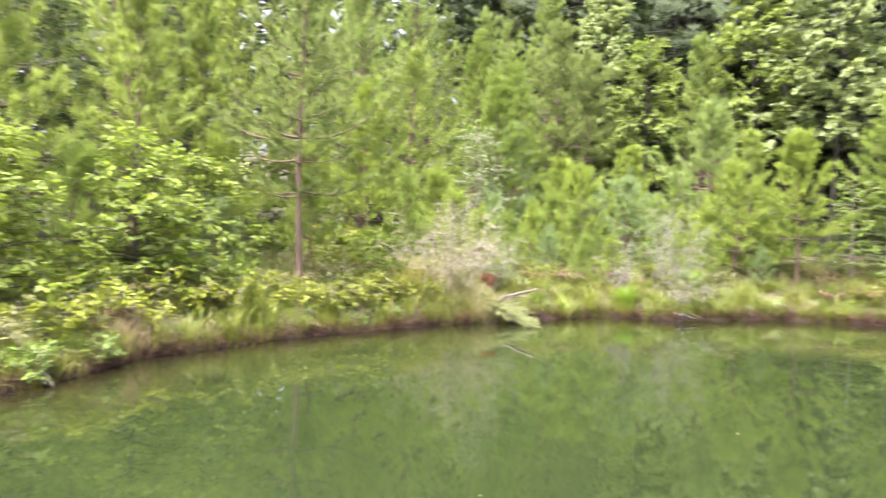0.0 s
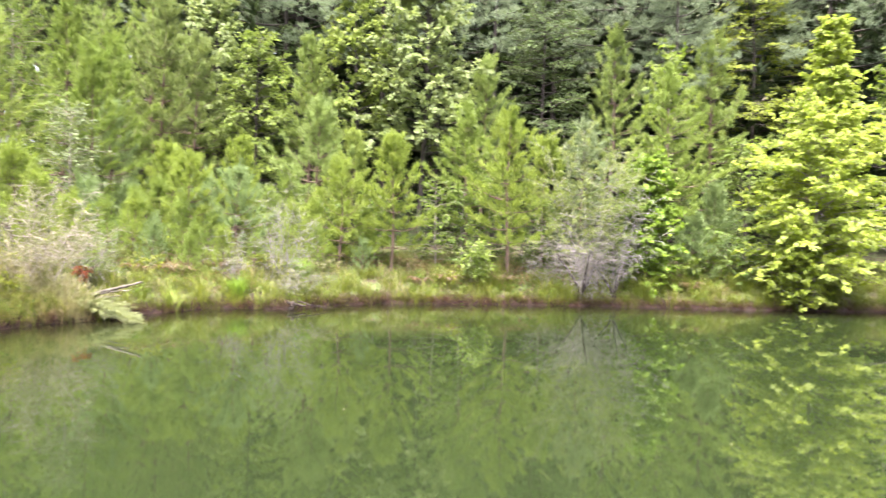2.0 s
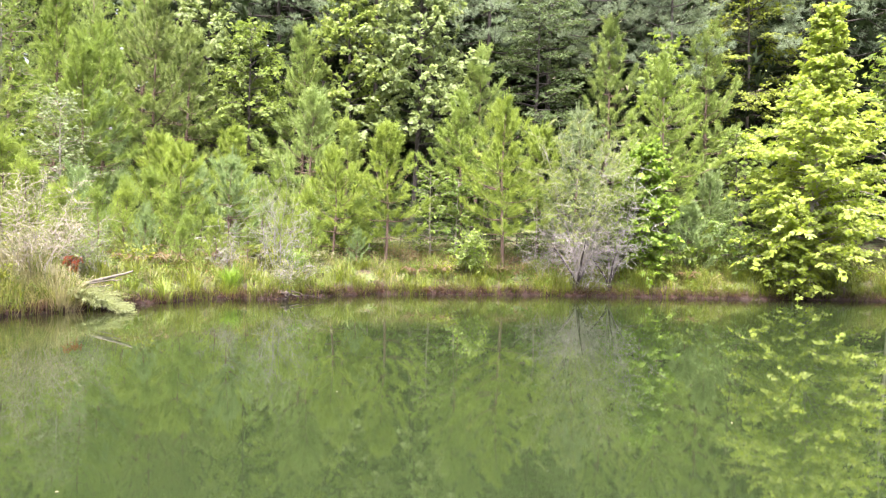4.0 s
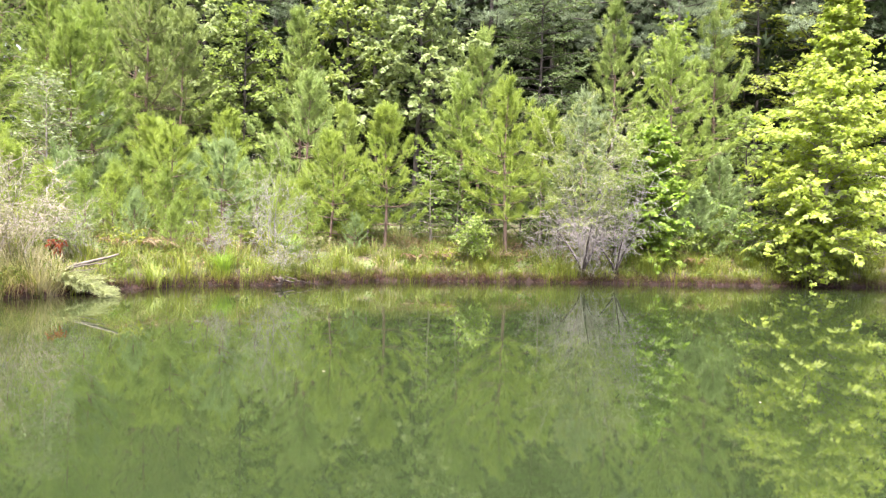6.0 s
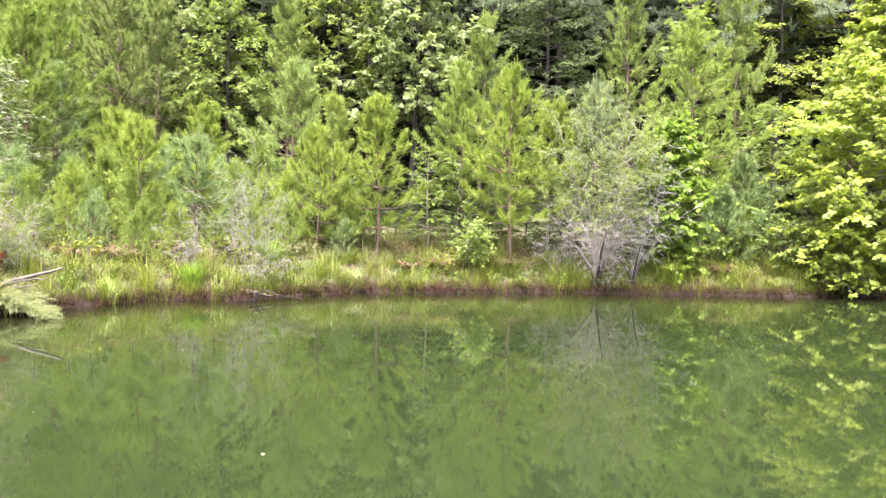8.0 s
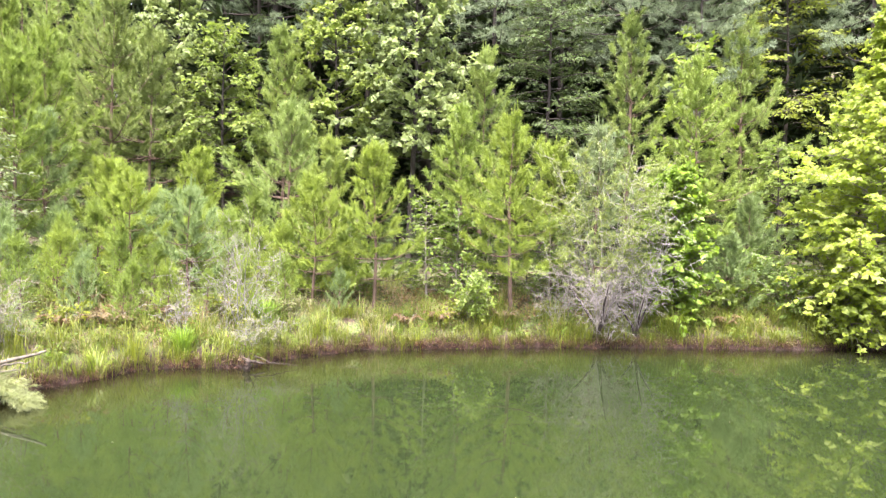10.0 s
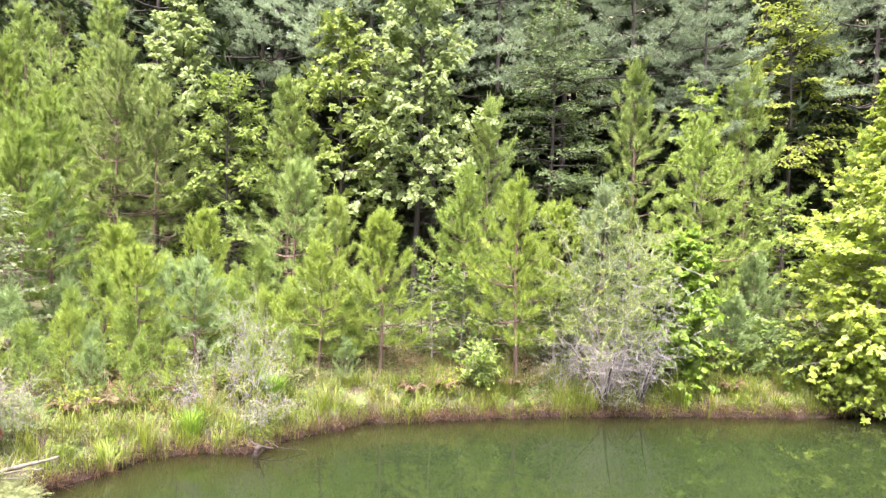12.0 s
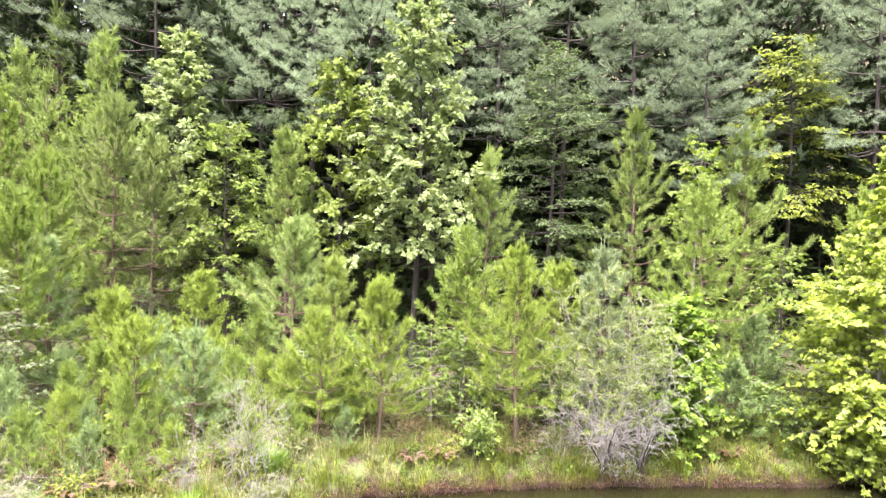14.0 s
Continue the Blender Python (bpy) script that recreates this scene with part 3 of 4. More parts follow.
# broadleaved trees that stand out
broadleaf(on_ground(7.55, 15.8), 6.1, 1.48, SYCAMORE, "bright yellow-green broad-leaved tree overhanging the pond", 61, 0.11, 176, 0.104, 14, LOBES, 0.18, 32, gap=0.18, twig=0.46, loose=0.58, lean=(0.02, 0), scatter=0.36, outline=((0, 0.75), (0.08, 1), (0.36, 1), (0.50, 0.78), (0.62, 0.42), (0.76, 0.22), (0.92, 0.12), (1, 0.02)))
broadleaf(on_ground(7.1, 15.65), 1.2, 0.5, SYCAMORE, "low yellow-green leafy sapling drooping to the water", 77, 0.16, 44, 0.098, 14, LOBES, 0.35, 35, gap=0.2, twig=0.42, profile=0.6, loose=0.8, scatter=0.5)
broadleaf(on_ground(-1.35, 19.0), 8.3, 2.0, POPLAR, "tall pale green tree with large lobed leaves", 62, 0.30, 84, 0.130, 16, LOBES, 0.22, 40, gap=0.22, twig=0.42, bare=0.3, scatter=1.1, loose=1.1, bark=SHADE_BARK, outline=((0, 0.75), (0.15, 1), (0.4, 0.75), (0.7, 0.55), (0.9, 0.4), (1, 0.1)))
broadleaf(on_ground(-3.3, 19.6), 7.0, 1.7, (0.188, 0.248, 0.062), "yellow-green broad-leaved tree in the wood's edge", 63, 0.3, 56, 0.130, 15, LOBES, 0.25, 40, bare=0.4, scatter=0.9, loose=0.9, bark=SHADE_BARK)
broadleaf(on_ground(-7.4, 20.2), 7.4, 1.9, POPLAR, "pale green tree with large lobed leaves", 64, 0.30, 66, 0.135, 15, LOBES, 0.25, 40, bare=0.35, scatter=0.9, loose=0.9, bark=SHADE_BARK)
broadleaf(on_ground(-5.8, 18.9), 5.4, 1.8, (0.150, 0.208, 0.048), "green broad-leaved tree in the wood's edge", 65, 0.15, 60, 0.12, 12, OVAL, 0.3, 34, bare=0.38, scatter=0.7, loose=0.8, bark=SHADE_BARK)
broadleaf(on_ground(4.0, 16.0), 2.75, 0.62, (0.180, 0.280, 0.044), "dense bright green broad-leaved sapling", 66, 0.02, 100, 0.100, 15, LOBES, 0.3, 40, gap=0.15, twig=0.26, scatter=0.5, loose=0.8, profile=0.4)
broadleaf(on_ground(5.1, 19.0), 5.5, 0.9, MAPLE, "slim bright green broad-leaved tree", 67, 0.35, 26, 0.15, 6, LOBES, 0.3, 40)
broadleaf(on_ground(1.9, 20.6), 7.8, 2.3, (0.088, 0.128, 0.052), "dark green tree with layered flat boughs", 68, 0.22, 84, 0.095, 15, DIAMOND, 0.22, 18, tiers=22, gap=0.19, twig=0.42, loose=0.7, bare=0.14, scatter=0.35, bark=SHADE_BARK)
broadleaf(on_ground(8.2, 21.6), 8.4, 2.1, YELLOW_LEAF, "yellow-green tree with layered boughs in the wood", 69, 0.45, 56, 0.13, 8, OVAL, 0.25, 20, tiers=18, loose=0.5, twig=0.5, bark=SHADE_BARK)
broadleaf(on_ground(-7.62, 13.3), 2.65, 0.62, (0.165, 0.210, 0.105), "small-leaved grey-green sapling beside young pines", 70, 0.1, 40, 0.085, 9, OVAL, 0.25, 45)
broadleaf(on_ground(-0.75, 16.1), 1.9, 0.6, MID_LEAF, "small green sapling below the pines", 71, 0.1, 24, 0.10, 6, OVAL, 0.3, 40)
broadleaf(on_ground(10.2, 17.5), 5.5, 1.7, MAPLE, "green broad-leaved tree beside the pond", 72, 0.1, 40, 0.14, 6, LOBES, 0.3, 40)
broadleaf(on_ground(-10.0, 15.0), 4.8, 1.5, MID_LEAF, "green broad-leaved tree in the wood's edge", 73, 0.1, 40, 0.12, 6, OVAL, 0.3, 35)
broadleaf(on_ground(-8.3, 6.7), 1.7, 1.0, (0.165, 0.225, 0.042), "low green broad-leaved sapling on the bank", 74, 0.03, 44, 0.10, 9, OVAL, 0.3, 40, bark=SHADE_BARK, gap=0.17, twig=0.34, scatter=0.5)
broadleaf(on_ground(-8.0, 5.4), 1.9, 1.0, (0.175, 0.245, 0.045), "low green broad-leaved sapling on the bank", 75, 0.03, 44, 0.10, 9, OVAL, 0.3, 40, bark=SHADE_BARK, gap=0.17, twig=0.34, scatter=0.5)
broadleaf(on_ground(-7.9, 3.6), 1.8, 1.0, (0.165, 0.225, 0.042), "low green broad-leaved sapling on the bank", 76, 0.03, 44, 0.10, 9, OVAL, 0.3, 40, bark=SHADE_BARK, gap=0.17, twig=0.34, scatter=0.5)

# leafy saplings under the pines
for k, (x, y, h, r) in enumerate(((-0.15, 16.2, 1.8, 0.6), (0.45, 16.75, 2.1, 0.65), (1.65, 16.35, 1.6, 0.55), (-2.15, 16.2, 1.5, 0.55), (-3.2, 15.9, 1.3, 0.5), (3.3, 16.3, 1.5, 0.5), (5.6, 16.5, 1.1, 0.5), (6.2, 16.3, 0.9, 0.45))):
    broadleaf(on_ground(x, y), h, r, (0.125, 0.190, 0.046), "small leafy green sapling in the shade of pines", 230 + k, 0.08, 26, 0.085, 9, OVAL, 0.3, 36, gap=0.2, twig=0.3, joined=True, scatter=0.5)

# more leafy trees between them; the third is darkened to stand for shade
for k, (x, y, h, r, colour) in enumerate(((6.9, 18.6, 3.2, 1.2, MID_LEAF), (-9.8, 20.6, 5.6, 1.8, MID_LEAF), (-5.2, 20.8, 6.0, 1.9, (0.062, 0.098, 0.034)))):
    shade_tree = broadleaf(on_ground(x, y), h, r, colour, "leafy dark green tree in the shade of the wood", 201 + k, 0.05, 44, 0.13, 7, OVAL, 0.25, 24, gap=0.24, twig=0.5, joined=True, bark=SHADE_BARK)

# small saplings under the pines, copies of the shade-darkened tree
under_rng = random.Random(31)
for x, y in ((-2.6, 17.8), (-1.5, 17.2), (-0.2, 17.6), (0.8, 17.9), (1.6, 18.2), (3.1, 17.6), (3.9, 18.4), (5.6, 18.6), (7.3, 17.6), (-3.6, 18.3), (-2.3, 16.9), (-1.0, 16.8), (0.4, 17.1), (1.3, 17.3), (2.2, 17.3), (3.4, 17.0), (4.4, 17.5), (6.3, 17.2), (-4.6, 17.4), (-5.9, 17.4), (-6.8, 16.9), (-8.0, 16.9)):
    s = under_rng.uniform(0.20, 0.36)
    copy_thing(shade_tree, pose(*on_ground(x, y), 0, 0, under_rng.uniform(0, 360)) @ Matrix.Diagonal((s, s, s, 1)))

# white pines standing behind
WHITES = [(-12.4, 23.4, 9.2, 2.4, 98), (5.7, 20.6, 6.9, 1.5, 81), (6.0, 23.2, 9.3, 2.6, 82), (-4.5, 22.0, 9.0, 2.6, 83), (-1.2, 22.8, 9.6, 2.6, 84), (2.6, 23.6, 9.6, 2.6, 85), (-9.2, 22.5, 9.2, 2.6, 86), (10.4, 21.6, 9.0, 2.6, 87), (-5.9, 21.8, 8.6, 2.5, 88), (8.4, 23.8, 10.0, 2.8, 89), (0.6, 22.2, 9.0, 2.4, 90), (4.2, 22.0, 8.6, 2.3, 94), (-2.8, 21.3, 8.6, 2.4, 95)]
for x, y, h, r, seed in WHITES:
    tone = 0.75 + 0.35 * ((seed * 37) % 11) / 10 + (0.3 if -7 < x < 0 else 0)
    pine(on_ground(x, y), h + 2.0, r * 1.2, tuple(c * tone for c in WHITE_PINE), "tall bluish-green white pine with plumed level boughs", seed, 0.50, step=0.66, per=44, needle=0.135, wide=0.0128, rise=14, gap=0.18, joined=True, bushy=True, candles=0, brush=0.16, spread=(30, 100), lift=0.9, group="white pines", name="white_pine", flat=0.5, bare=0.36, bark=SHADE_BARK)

# added understorey closing the wood behind the saplings, leaves darkened to stand for shade
under = broadleaf(on_ground(-0.9, 22.9), 5.2, 1.5, (0.040, 0.060, 0.024), "understorey tree in the wood with leaves darkened for shade", 96, 0.02, 42, 0.19, 7, DIAMOND, 0.3, 26, gap=0.36, twig=0.6, joined=True, group="understorey", name="understorey_tree", bark=SHADE_BARK)
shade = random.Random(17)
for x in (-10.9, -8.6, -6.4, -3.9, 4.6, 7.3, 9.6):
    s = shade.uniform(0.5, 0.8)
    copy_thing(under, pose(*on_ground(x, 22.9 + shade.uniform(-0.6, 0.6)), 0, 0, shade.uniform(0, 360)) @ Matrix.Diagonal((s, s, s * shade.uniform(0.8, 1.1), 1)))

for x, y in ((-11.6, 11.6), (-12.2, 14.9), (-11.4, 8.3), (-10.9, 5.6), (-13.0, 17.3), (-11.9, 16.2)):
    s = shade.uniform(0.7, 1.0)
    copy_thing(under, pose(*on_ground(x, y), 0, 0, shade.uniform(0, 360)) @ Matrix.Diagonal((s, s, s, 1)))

# the wood behind, row on row; foliage darkened to stand for its deep shade
far_pine = pine(on_ground(0.5, 26.0), 13.5, 3.0, (0.030, 0.046, 0.022), "tall pine in the wood with needles darkened for shade", 91, 0.06, step=0.72, per=10, needle=0.36, wide=0.09, rise=18, gap=0.30, joined=True, candles=0, group="the wood behind", name="forest_pine", flat=0.4, bark=SHADE_BARK)
far_broad = broadleaf(on_ground(3.5, 25.4), 13.0, 3.2, (0.024, 0.042, 0.012), "tall broad-leaved tree in the wood with leaves darkened for shade", 92, 0.03, 70, 0.27, 9, DIAMOND, 0.3, 25, gap=0.42, twig=0.9, joined=True, group="the wood behind", name="forest_tree", bark=SHADE_BARK)
wood = random.Random(7)
spots, left_spots = [], []
for y0, x0, x1, gap in ((25.0, -16.5, 21, 2.2), (28.5, -20, 22, 2.6)):
    x = x0
    while x < x1:
        spots.append((x + wood.uniform(-0.7, 0.7), y0 + wood.uniform(-1.2, 1.2)))
        x += gap
for y0 in range(0, 24, 5):
    for x0 in (-14.5, -18.0):
        left_spots.append((x0 + wood.uniform(-1, 1), y0 + wood.uniform(-1, 1)))
left_spots += [(-14.5, 17.5), (-16.5, 20.5), (-14.0, 11.5), (-13.3, 15.5), (-12.8, 19.5), (-12.0, 22.5), (-15.0, 24.5), (-13.0, 4.0), (-13.2, 6.6), (-13.5, 8.4), (-12.8, 10.6), (-16.2, 9.4)]
for x0, y0 in ((-9.8, 26.4), (-8.2, 26.7), (-6.9, 26.9), (-11.6, 26.6), (1.6, 26.8), (3.3, 27.0), (5.0, 26.8), (12.5, 20.5), (15, 19), (14, 23.5), (18, 21), (20, 18), (22, 24), (24, 19)):
    spots.append((x0, y0))
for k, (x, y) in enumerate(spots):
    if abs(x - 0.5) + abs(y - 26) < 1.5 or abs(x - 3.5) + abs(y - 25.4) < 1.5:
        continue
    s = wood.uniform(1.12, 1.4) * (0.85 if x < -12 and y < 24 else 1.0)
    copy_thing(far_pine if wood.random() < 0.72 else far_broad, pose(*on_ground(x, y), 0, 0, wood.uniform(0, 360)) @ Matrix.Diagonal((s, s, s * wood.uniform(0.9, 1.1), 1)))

# far pines added behind the left trees to cover sky in the reflection
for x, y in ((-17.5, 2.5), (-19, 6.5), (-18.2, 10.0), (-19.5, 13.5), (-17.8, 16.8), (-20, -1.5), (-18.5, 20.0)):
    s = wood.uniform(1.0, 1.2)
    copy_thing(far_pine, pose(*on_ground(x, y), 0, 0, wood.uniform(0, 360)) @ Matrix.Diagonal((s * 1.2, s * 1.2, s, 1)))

# unseen trees added round the pond to block low light from the sky
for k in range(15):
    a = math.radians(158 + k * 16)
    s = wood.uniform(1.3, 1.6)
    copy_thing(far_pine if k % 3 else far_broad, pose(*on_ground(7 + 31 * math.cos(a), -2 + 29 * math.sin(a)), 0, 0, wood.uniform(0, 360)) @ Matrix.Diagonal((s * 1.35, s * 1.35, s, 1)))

for k, (x, y) in enumerate(left_spots):
    s = wood.uniform(1.05, 1.45)
    copy_thing(shade_tree if k % 5 == 2 else edge_pine, pose(*on_ground(x, y), 0, 0, wood.uniform(0, 360)) @ Matrix.Diagonal((s, s, s * wood.uniform(0.9, 1.15), 1)))

# shrubs on the bank
shrub(on_ground(2.45, 15.25), 4.0, 1.36, "half-dead grey shrub with pale green leaves at the water", 101, (0.205, 0.256, 0.086), 38, 0.072, 0.97, 0.44, forks=13, shape=SLIM, per=22, foot=0.05, ball=True, lean=-0.03)
shrub(on_ground(3.12, 15.3), 3.0, 0.72, "bare grey dead shrub leaning at the water", 102, PALE_LEAF, 12, 0.05, 0.02, 0.4, forks=12, group="", foot=0.05, lean=0.08, ball=True, bark=BARE_TWIG)
shrub(on_ground(2.62, 15.12), 0.95, 0.75, "low spray of bare bleached twigs at the water", 110, PALE_LEAF, 5, 0.05, 0.02, 0.4, forks=11, group="", foot=0.05, bark=BARE_TWIG)
shrub(on_ground(1.75, 15.5), 2.0, 0.5, "bare grey dead shrub beside a pine", 111, PALE_LEAF, 10, 0.05, 0.05, 0.4, forks=10, group="")
shrub(on_ground(-3.55, 13.35), 2.5, 0.7, "grey-twigged sapling shrub with sparse pale leaves", 103, (0.19, 0.24, 0.09), 12, 0.042, 0.5, 0.3, forks=13, shape=SLIM, foot=0.1)
shrub(on_ground(-3.2, 13.05), 0.8, 0.5, "pale grey dry brush on the bank", 112, (0.20, 0.22, 0.10), 13, 0.035, 0.3, 0.2, forks=10)
shrub(on_ground(-4.3, 13.0), 1.2, 0.4, "bare grey dead shrub on the bank", 104, PALE_LEAF, 10, 0.05, 0.1, 0.4)
shrub(on_ground(-6.35, 10.3), 1.95, 1.05, "pale brownish brush on the spit", 105, (0.185, 0.200, 0.095), 28, 0.034, 0.5, 0.15, forks=13, bark=BRUSH_TWIG, foot=0.2)
shrub(on_ground(-6.0, 11.3), 0.9, 0.5, "pale grey-green brush on the spit", 106, (0.17, 0.23, 0.075), 16, 0.035, 0.45, 0.1, forks=10)
shrub(on_ground(0.15, 15.2), 1.3, 0.3, "leafy light green pokeweed plant on the bank", 107, (0.235, 0.318, 0.085), 9, 0.078, 0.85, 0.05, forks=9, per=5, name="bank_plant", bark=GREY_BARK)
shrub(on_ground(-6.5, 4.0), 0.26, 0.16, "light green leafy weed at the water's edge", 108, (0.16, 0.24, 0.06), 7, 0.06, 0.95, 0.05, forks=4, per=4, name="bank_plant", bark=GREY_BARK)
shrub(on_ground(-6.24, 3.3), 0.26, 0.16, "light green leafy weed at the water's edge", 109, (0.16, 0.24, 0.06), 7, 0.06, 0.95, 0.05, forks=4, per=4, name="bank_plant", bark=GREY_BARK)

# undergrowth: a mix of low bushes behind the grass
bush_rng = random.Random(21)
BUSH = [("low green bush in the undergrowth", (0.14, 0.20, 0.036), 0.085), ("yellow-green bush in the undergrowth", (0.21, 0.25, 0.042), 0.07), ("pale greyish tan bush in the undergrowth", (0.20, 0.205, 0.105), 0.055)]
protos = [shrub(on_ground(-7.4 + 1.3 * k, 13.5 + 1.1 * k), 0.8, 0.55, lab, 120 + k, col, 9, lf * 1.35, 0.95, 0.05, forks=5, per=5, group="undergrowth", name="bush", joined=True) for k, (lab, col, lf) in enumerate(BUSH)]
count = 0
while count < 70:
    x, y = bush_rng.uniform(-11, 10.5), bush_rng.uniform(2.5, 20)
    d = float(inland([(x, y)])[0])
    if d < 0.55 or d > 2.9 or (y < 6 and d < 1.2) or (-3 < x < 6.5 and d > 1.1):
        continue
    s = bush_rng.uniform(0.4, 0.95) * (0.6 if d < 1.0 else 1.0)
    copy_thing(protos[bush_rng.randrange(3)], pose(*on_ground(x, y), 0, 0, bush_rng.uniform(0, 360)) @ Matrix.Diagonal((s, s, s * bush_rng.uniform(0.8, 1.2), 1)))
    count += 1


for k in range(26):
    x, y = -7.4 - bush_rng.random() * 1.7, 3.4 + k * 0.3 + bush_rng.uniform(-0.2, 0.2)
    s = bush_rng.uniform(0.7, 1.15)
    if float(inland([(x, y)])[0]) > 0.75 and not 7.0 < y < 8.6:
        copy_thing(protos[k % 2], pose(*on_ground(x, y), 0, 0, bush_rng.uniform(0, 360)) @ Matrix.Diagonal((s, s, s, 1)))

for k in range(22):
    y = 3.4 + k * 0.3 + bush_rng.uniform(-0.1, 0.1)
    x = float(np.interp(y, [3.0, 4.7, 6.6, 8.4, 9.5], [-6.05, -6.7, -6.6, -6.12, -5.75])) - bush_rng.uniform(0.45, 0.95)
    s = bush_rng.uniform(0.45, 0.85)
    copy_thing(protos[1 if k % 3 else 2], pose(*on_ground(x, y), 0, 0, bush_rng.uniform(0, 360)) @ Matrix.Diagonal((s * 1.3, s * 1.3, s, 1)))


# ---- grass along the water ----
def along_shore(rng, n, lo, hi):
    """n places on the visible banks, lo to hi metres from the water."""
    out = np.zeros((0, 2))
    while len(out) < n:
        p = np.column_stack([rng.uniform(-9.5, 12.5, 60000), rng.uniform(1.0, 18.5, 60000)])
        d = inland(p) + ragged(p)
        out = np.concatenate([out, p[(d > lo) & (d < hi)]])
    return out[:n]


def blades(name, label, rng, p, lo, hi, wide, tip, mat, color, toward=None, tall=None):
    """Single curved grass blades."""
    n = len(p)
    patch = 0.65 + 0.5 * (wobble(p, 3.3) * 0.5 + 0.5)
    ln = rng.uniform(lo, hi, n) * (patch if tall is None else tall)
    az = rng.uniform(0, 6.283, n)
    out = np.column_stack([np.cos(az), np.sin(az), np.zeros(n)])
    if toward is not None:
        out = unit(out * 0.6 + toward)
    bend = rng.uniform(*tip, n)
    side = np.column_stack([-out[:, 1], out[:, 0], np.zeros(n)])
    root = np.column_stack([p, height(p) - 0.02])
    w = wide * rng.uniform(0.6, 1.2, n)
    def ring(u, k):
        c = root + out * (ln * bend * u ** 2)[:, None] + np.array([0, 0, 1.0]) * (ln * u * (1 - 0.45 * bend * u))[:, None]
        return c - side * (w * k)[:, None], c + side * (w * k)[:, None], c
    u0, u1 = ring(0.0, 0.5)[:2], ring(0.5, 0.45)[:2]
    t = ring(1.0, 0)[2]
    v = np.stack([u0[0], u0[1], u1[1], t, u1[0]], 1)
    ob = mesh_object(name, v.reshape(-1, 3), (np.arange(n)[:, None] * 5 + np.array([0, 1, 2, 4, 4, 2, 3])).ravel(), np.tile([4, 3], n), mat)
    ob.color = (*color, 1)
    return tagged(ob, label, "grass", kind="stuff")


def to_water(p):
    e = 0.05
    g = np.column_stack([inland(p + [e, 0]) - inland(p - [e, 0]), inland(p + [0, e]) - inland(p - [0, e])])
    return -unit(np.column_stack([g, np.zeros(len(p))]))


def tussocks(rng, n, per, lo, hi, spread):
    """Roots of n clumps of blades, and how tall each clump grows."""
    c = along_shore(rng, n, lo, hi)
    p = np.repeat(c, per, axis=0) + rng.normal(0, spread, (n * per, 2)) * np.repeat(rng.uniform(0.6, 1.5, n), per)[:, None]
    return p, np.repeat(rng.uniform(0.5, 1.15, n), per), unit(np.column_stack([p - np.repeat(c, per, axis=0), np.zeros(len(p))]))


def weeds(name, label, rng, n, per, lo, hi, top, leaf, color, shape=OVAL):
    """Low leafy weeds: many small clumps of single leaves close to the ground."""
    c = along_shore(rng, n, lo, hi)
    size = np.repeat(rng.uniform(0.35, 1.0, n), per)
    p = np.repeat(c, per, axis=0) + rng.normal(0, 0.085, (n * per, 2)) * size[:, None]
    base = np.column_stack([p, height(p) + rng.random(n * per) ** 1.3 * top * size])
    way = np.column_stack([rng.normal(0, 1, (n * per, 2)), rng.normal(0.1, 0.35, n * per)])
    up = np.array([0, 0, 1.0]) + rng.normal(0, 0.5, (n * per, 3))
    ln = leaf * rng.uniform(0.5, 1.2, n * per)
    return tagged(leaves(name, base, way, up, ln, ln, shape, LEAVES, None, color), label, "weeds", kind="stuff")


grng = np.random.default_rng(5)
roots, tall, fan = tussocks(grng, 1050, 30, 0.0, 1.0, 0.06)
blades("grass", "yellow-green tufted grass fringing the pond", grng, roots, 0.34, 0.80, 0.0090, (0.15, 0.8), BLADES, (0.138, 0.170, 0.026), fan, tall * (0.45 + 0.75 * wobble(roots, 1.7) ** 2 + 0.30 * wobble(roots, 4.0)))
roots, tall, fan = tussocks(grng, 260, 24, 0.1, 1.7, 0.07)
blades("pale_grass", "pale straw-coloured grass among the green", grng, roots, 0.2, 0.5, 0.006, (0.2, 1.1), BLADES, (0.25, 0.205, 0.115), fan, tall)
edge = along_shore(grng, 15000, -0.01, 0.16)
blades("dry_grass", "dark dry straw and roots hanging over the red bank", grng, edge, 0.06, 0.23, 0.006, (0.9, 2.2), BLADES, (0.095, 0.050, 0.034), to_water(edge), 0.35 + 1.0 * wobble(edge, 5.0) ** 2)
edge = along_shore(grng, 8500, 0.02, 0.22)
blades("fringe_grass", "olive grass leaning over the water's edge", grng, edge, 0.12, 0.40, 0.007, (0.5, 1.6), BLADES, (0.150, 0.158, 0.045), to_water(edge), 0.35 + 1.1 * wobble(edge, 3.7) ** 2)
edge = along_shore(grng, 3000, 0.02, 0.20)
blades("straw", "pale dry straw hanging over the bank", grng, edge, 0.12, 0.34, 0.006, (0.8, 1.9), BLADES, (0.19, 0.135, 0.09), to_water(edge), 0.3 + 0.9 * wobble(edge, 3.0) ** 2)
roots, tall, fan = tussocks(grng, 1300, 24, 0.7, 3.2, 0.10)
blades("wild_grass", "mixed pale grass under the saplings", grng, roots, 0.16, 0.50, 0.0075, (0.2, 1.0), BLADES, (0.150, 0.175, 0.050), fan, tall)
weeds("weeds", "low green leafy weeds among the grass", grng, 560, 34, 0.06, 1.6, 0.30, 0.05, (0.105, 0.165, 0.028))
weeds("pale_weeds", "pale yellow-green small-leaved weeds on the bank", grng, 420, 34, 0.3, 2.3, 0.42, 0.038, (0.165, 0.205, 0.055))
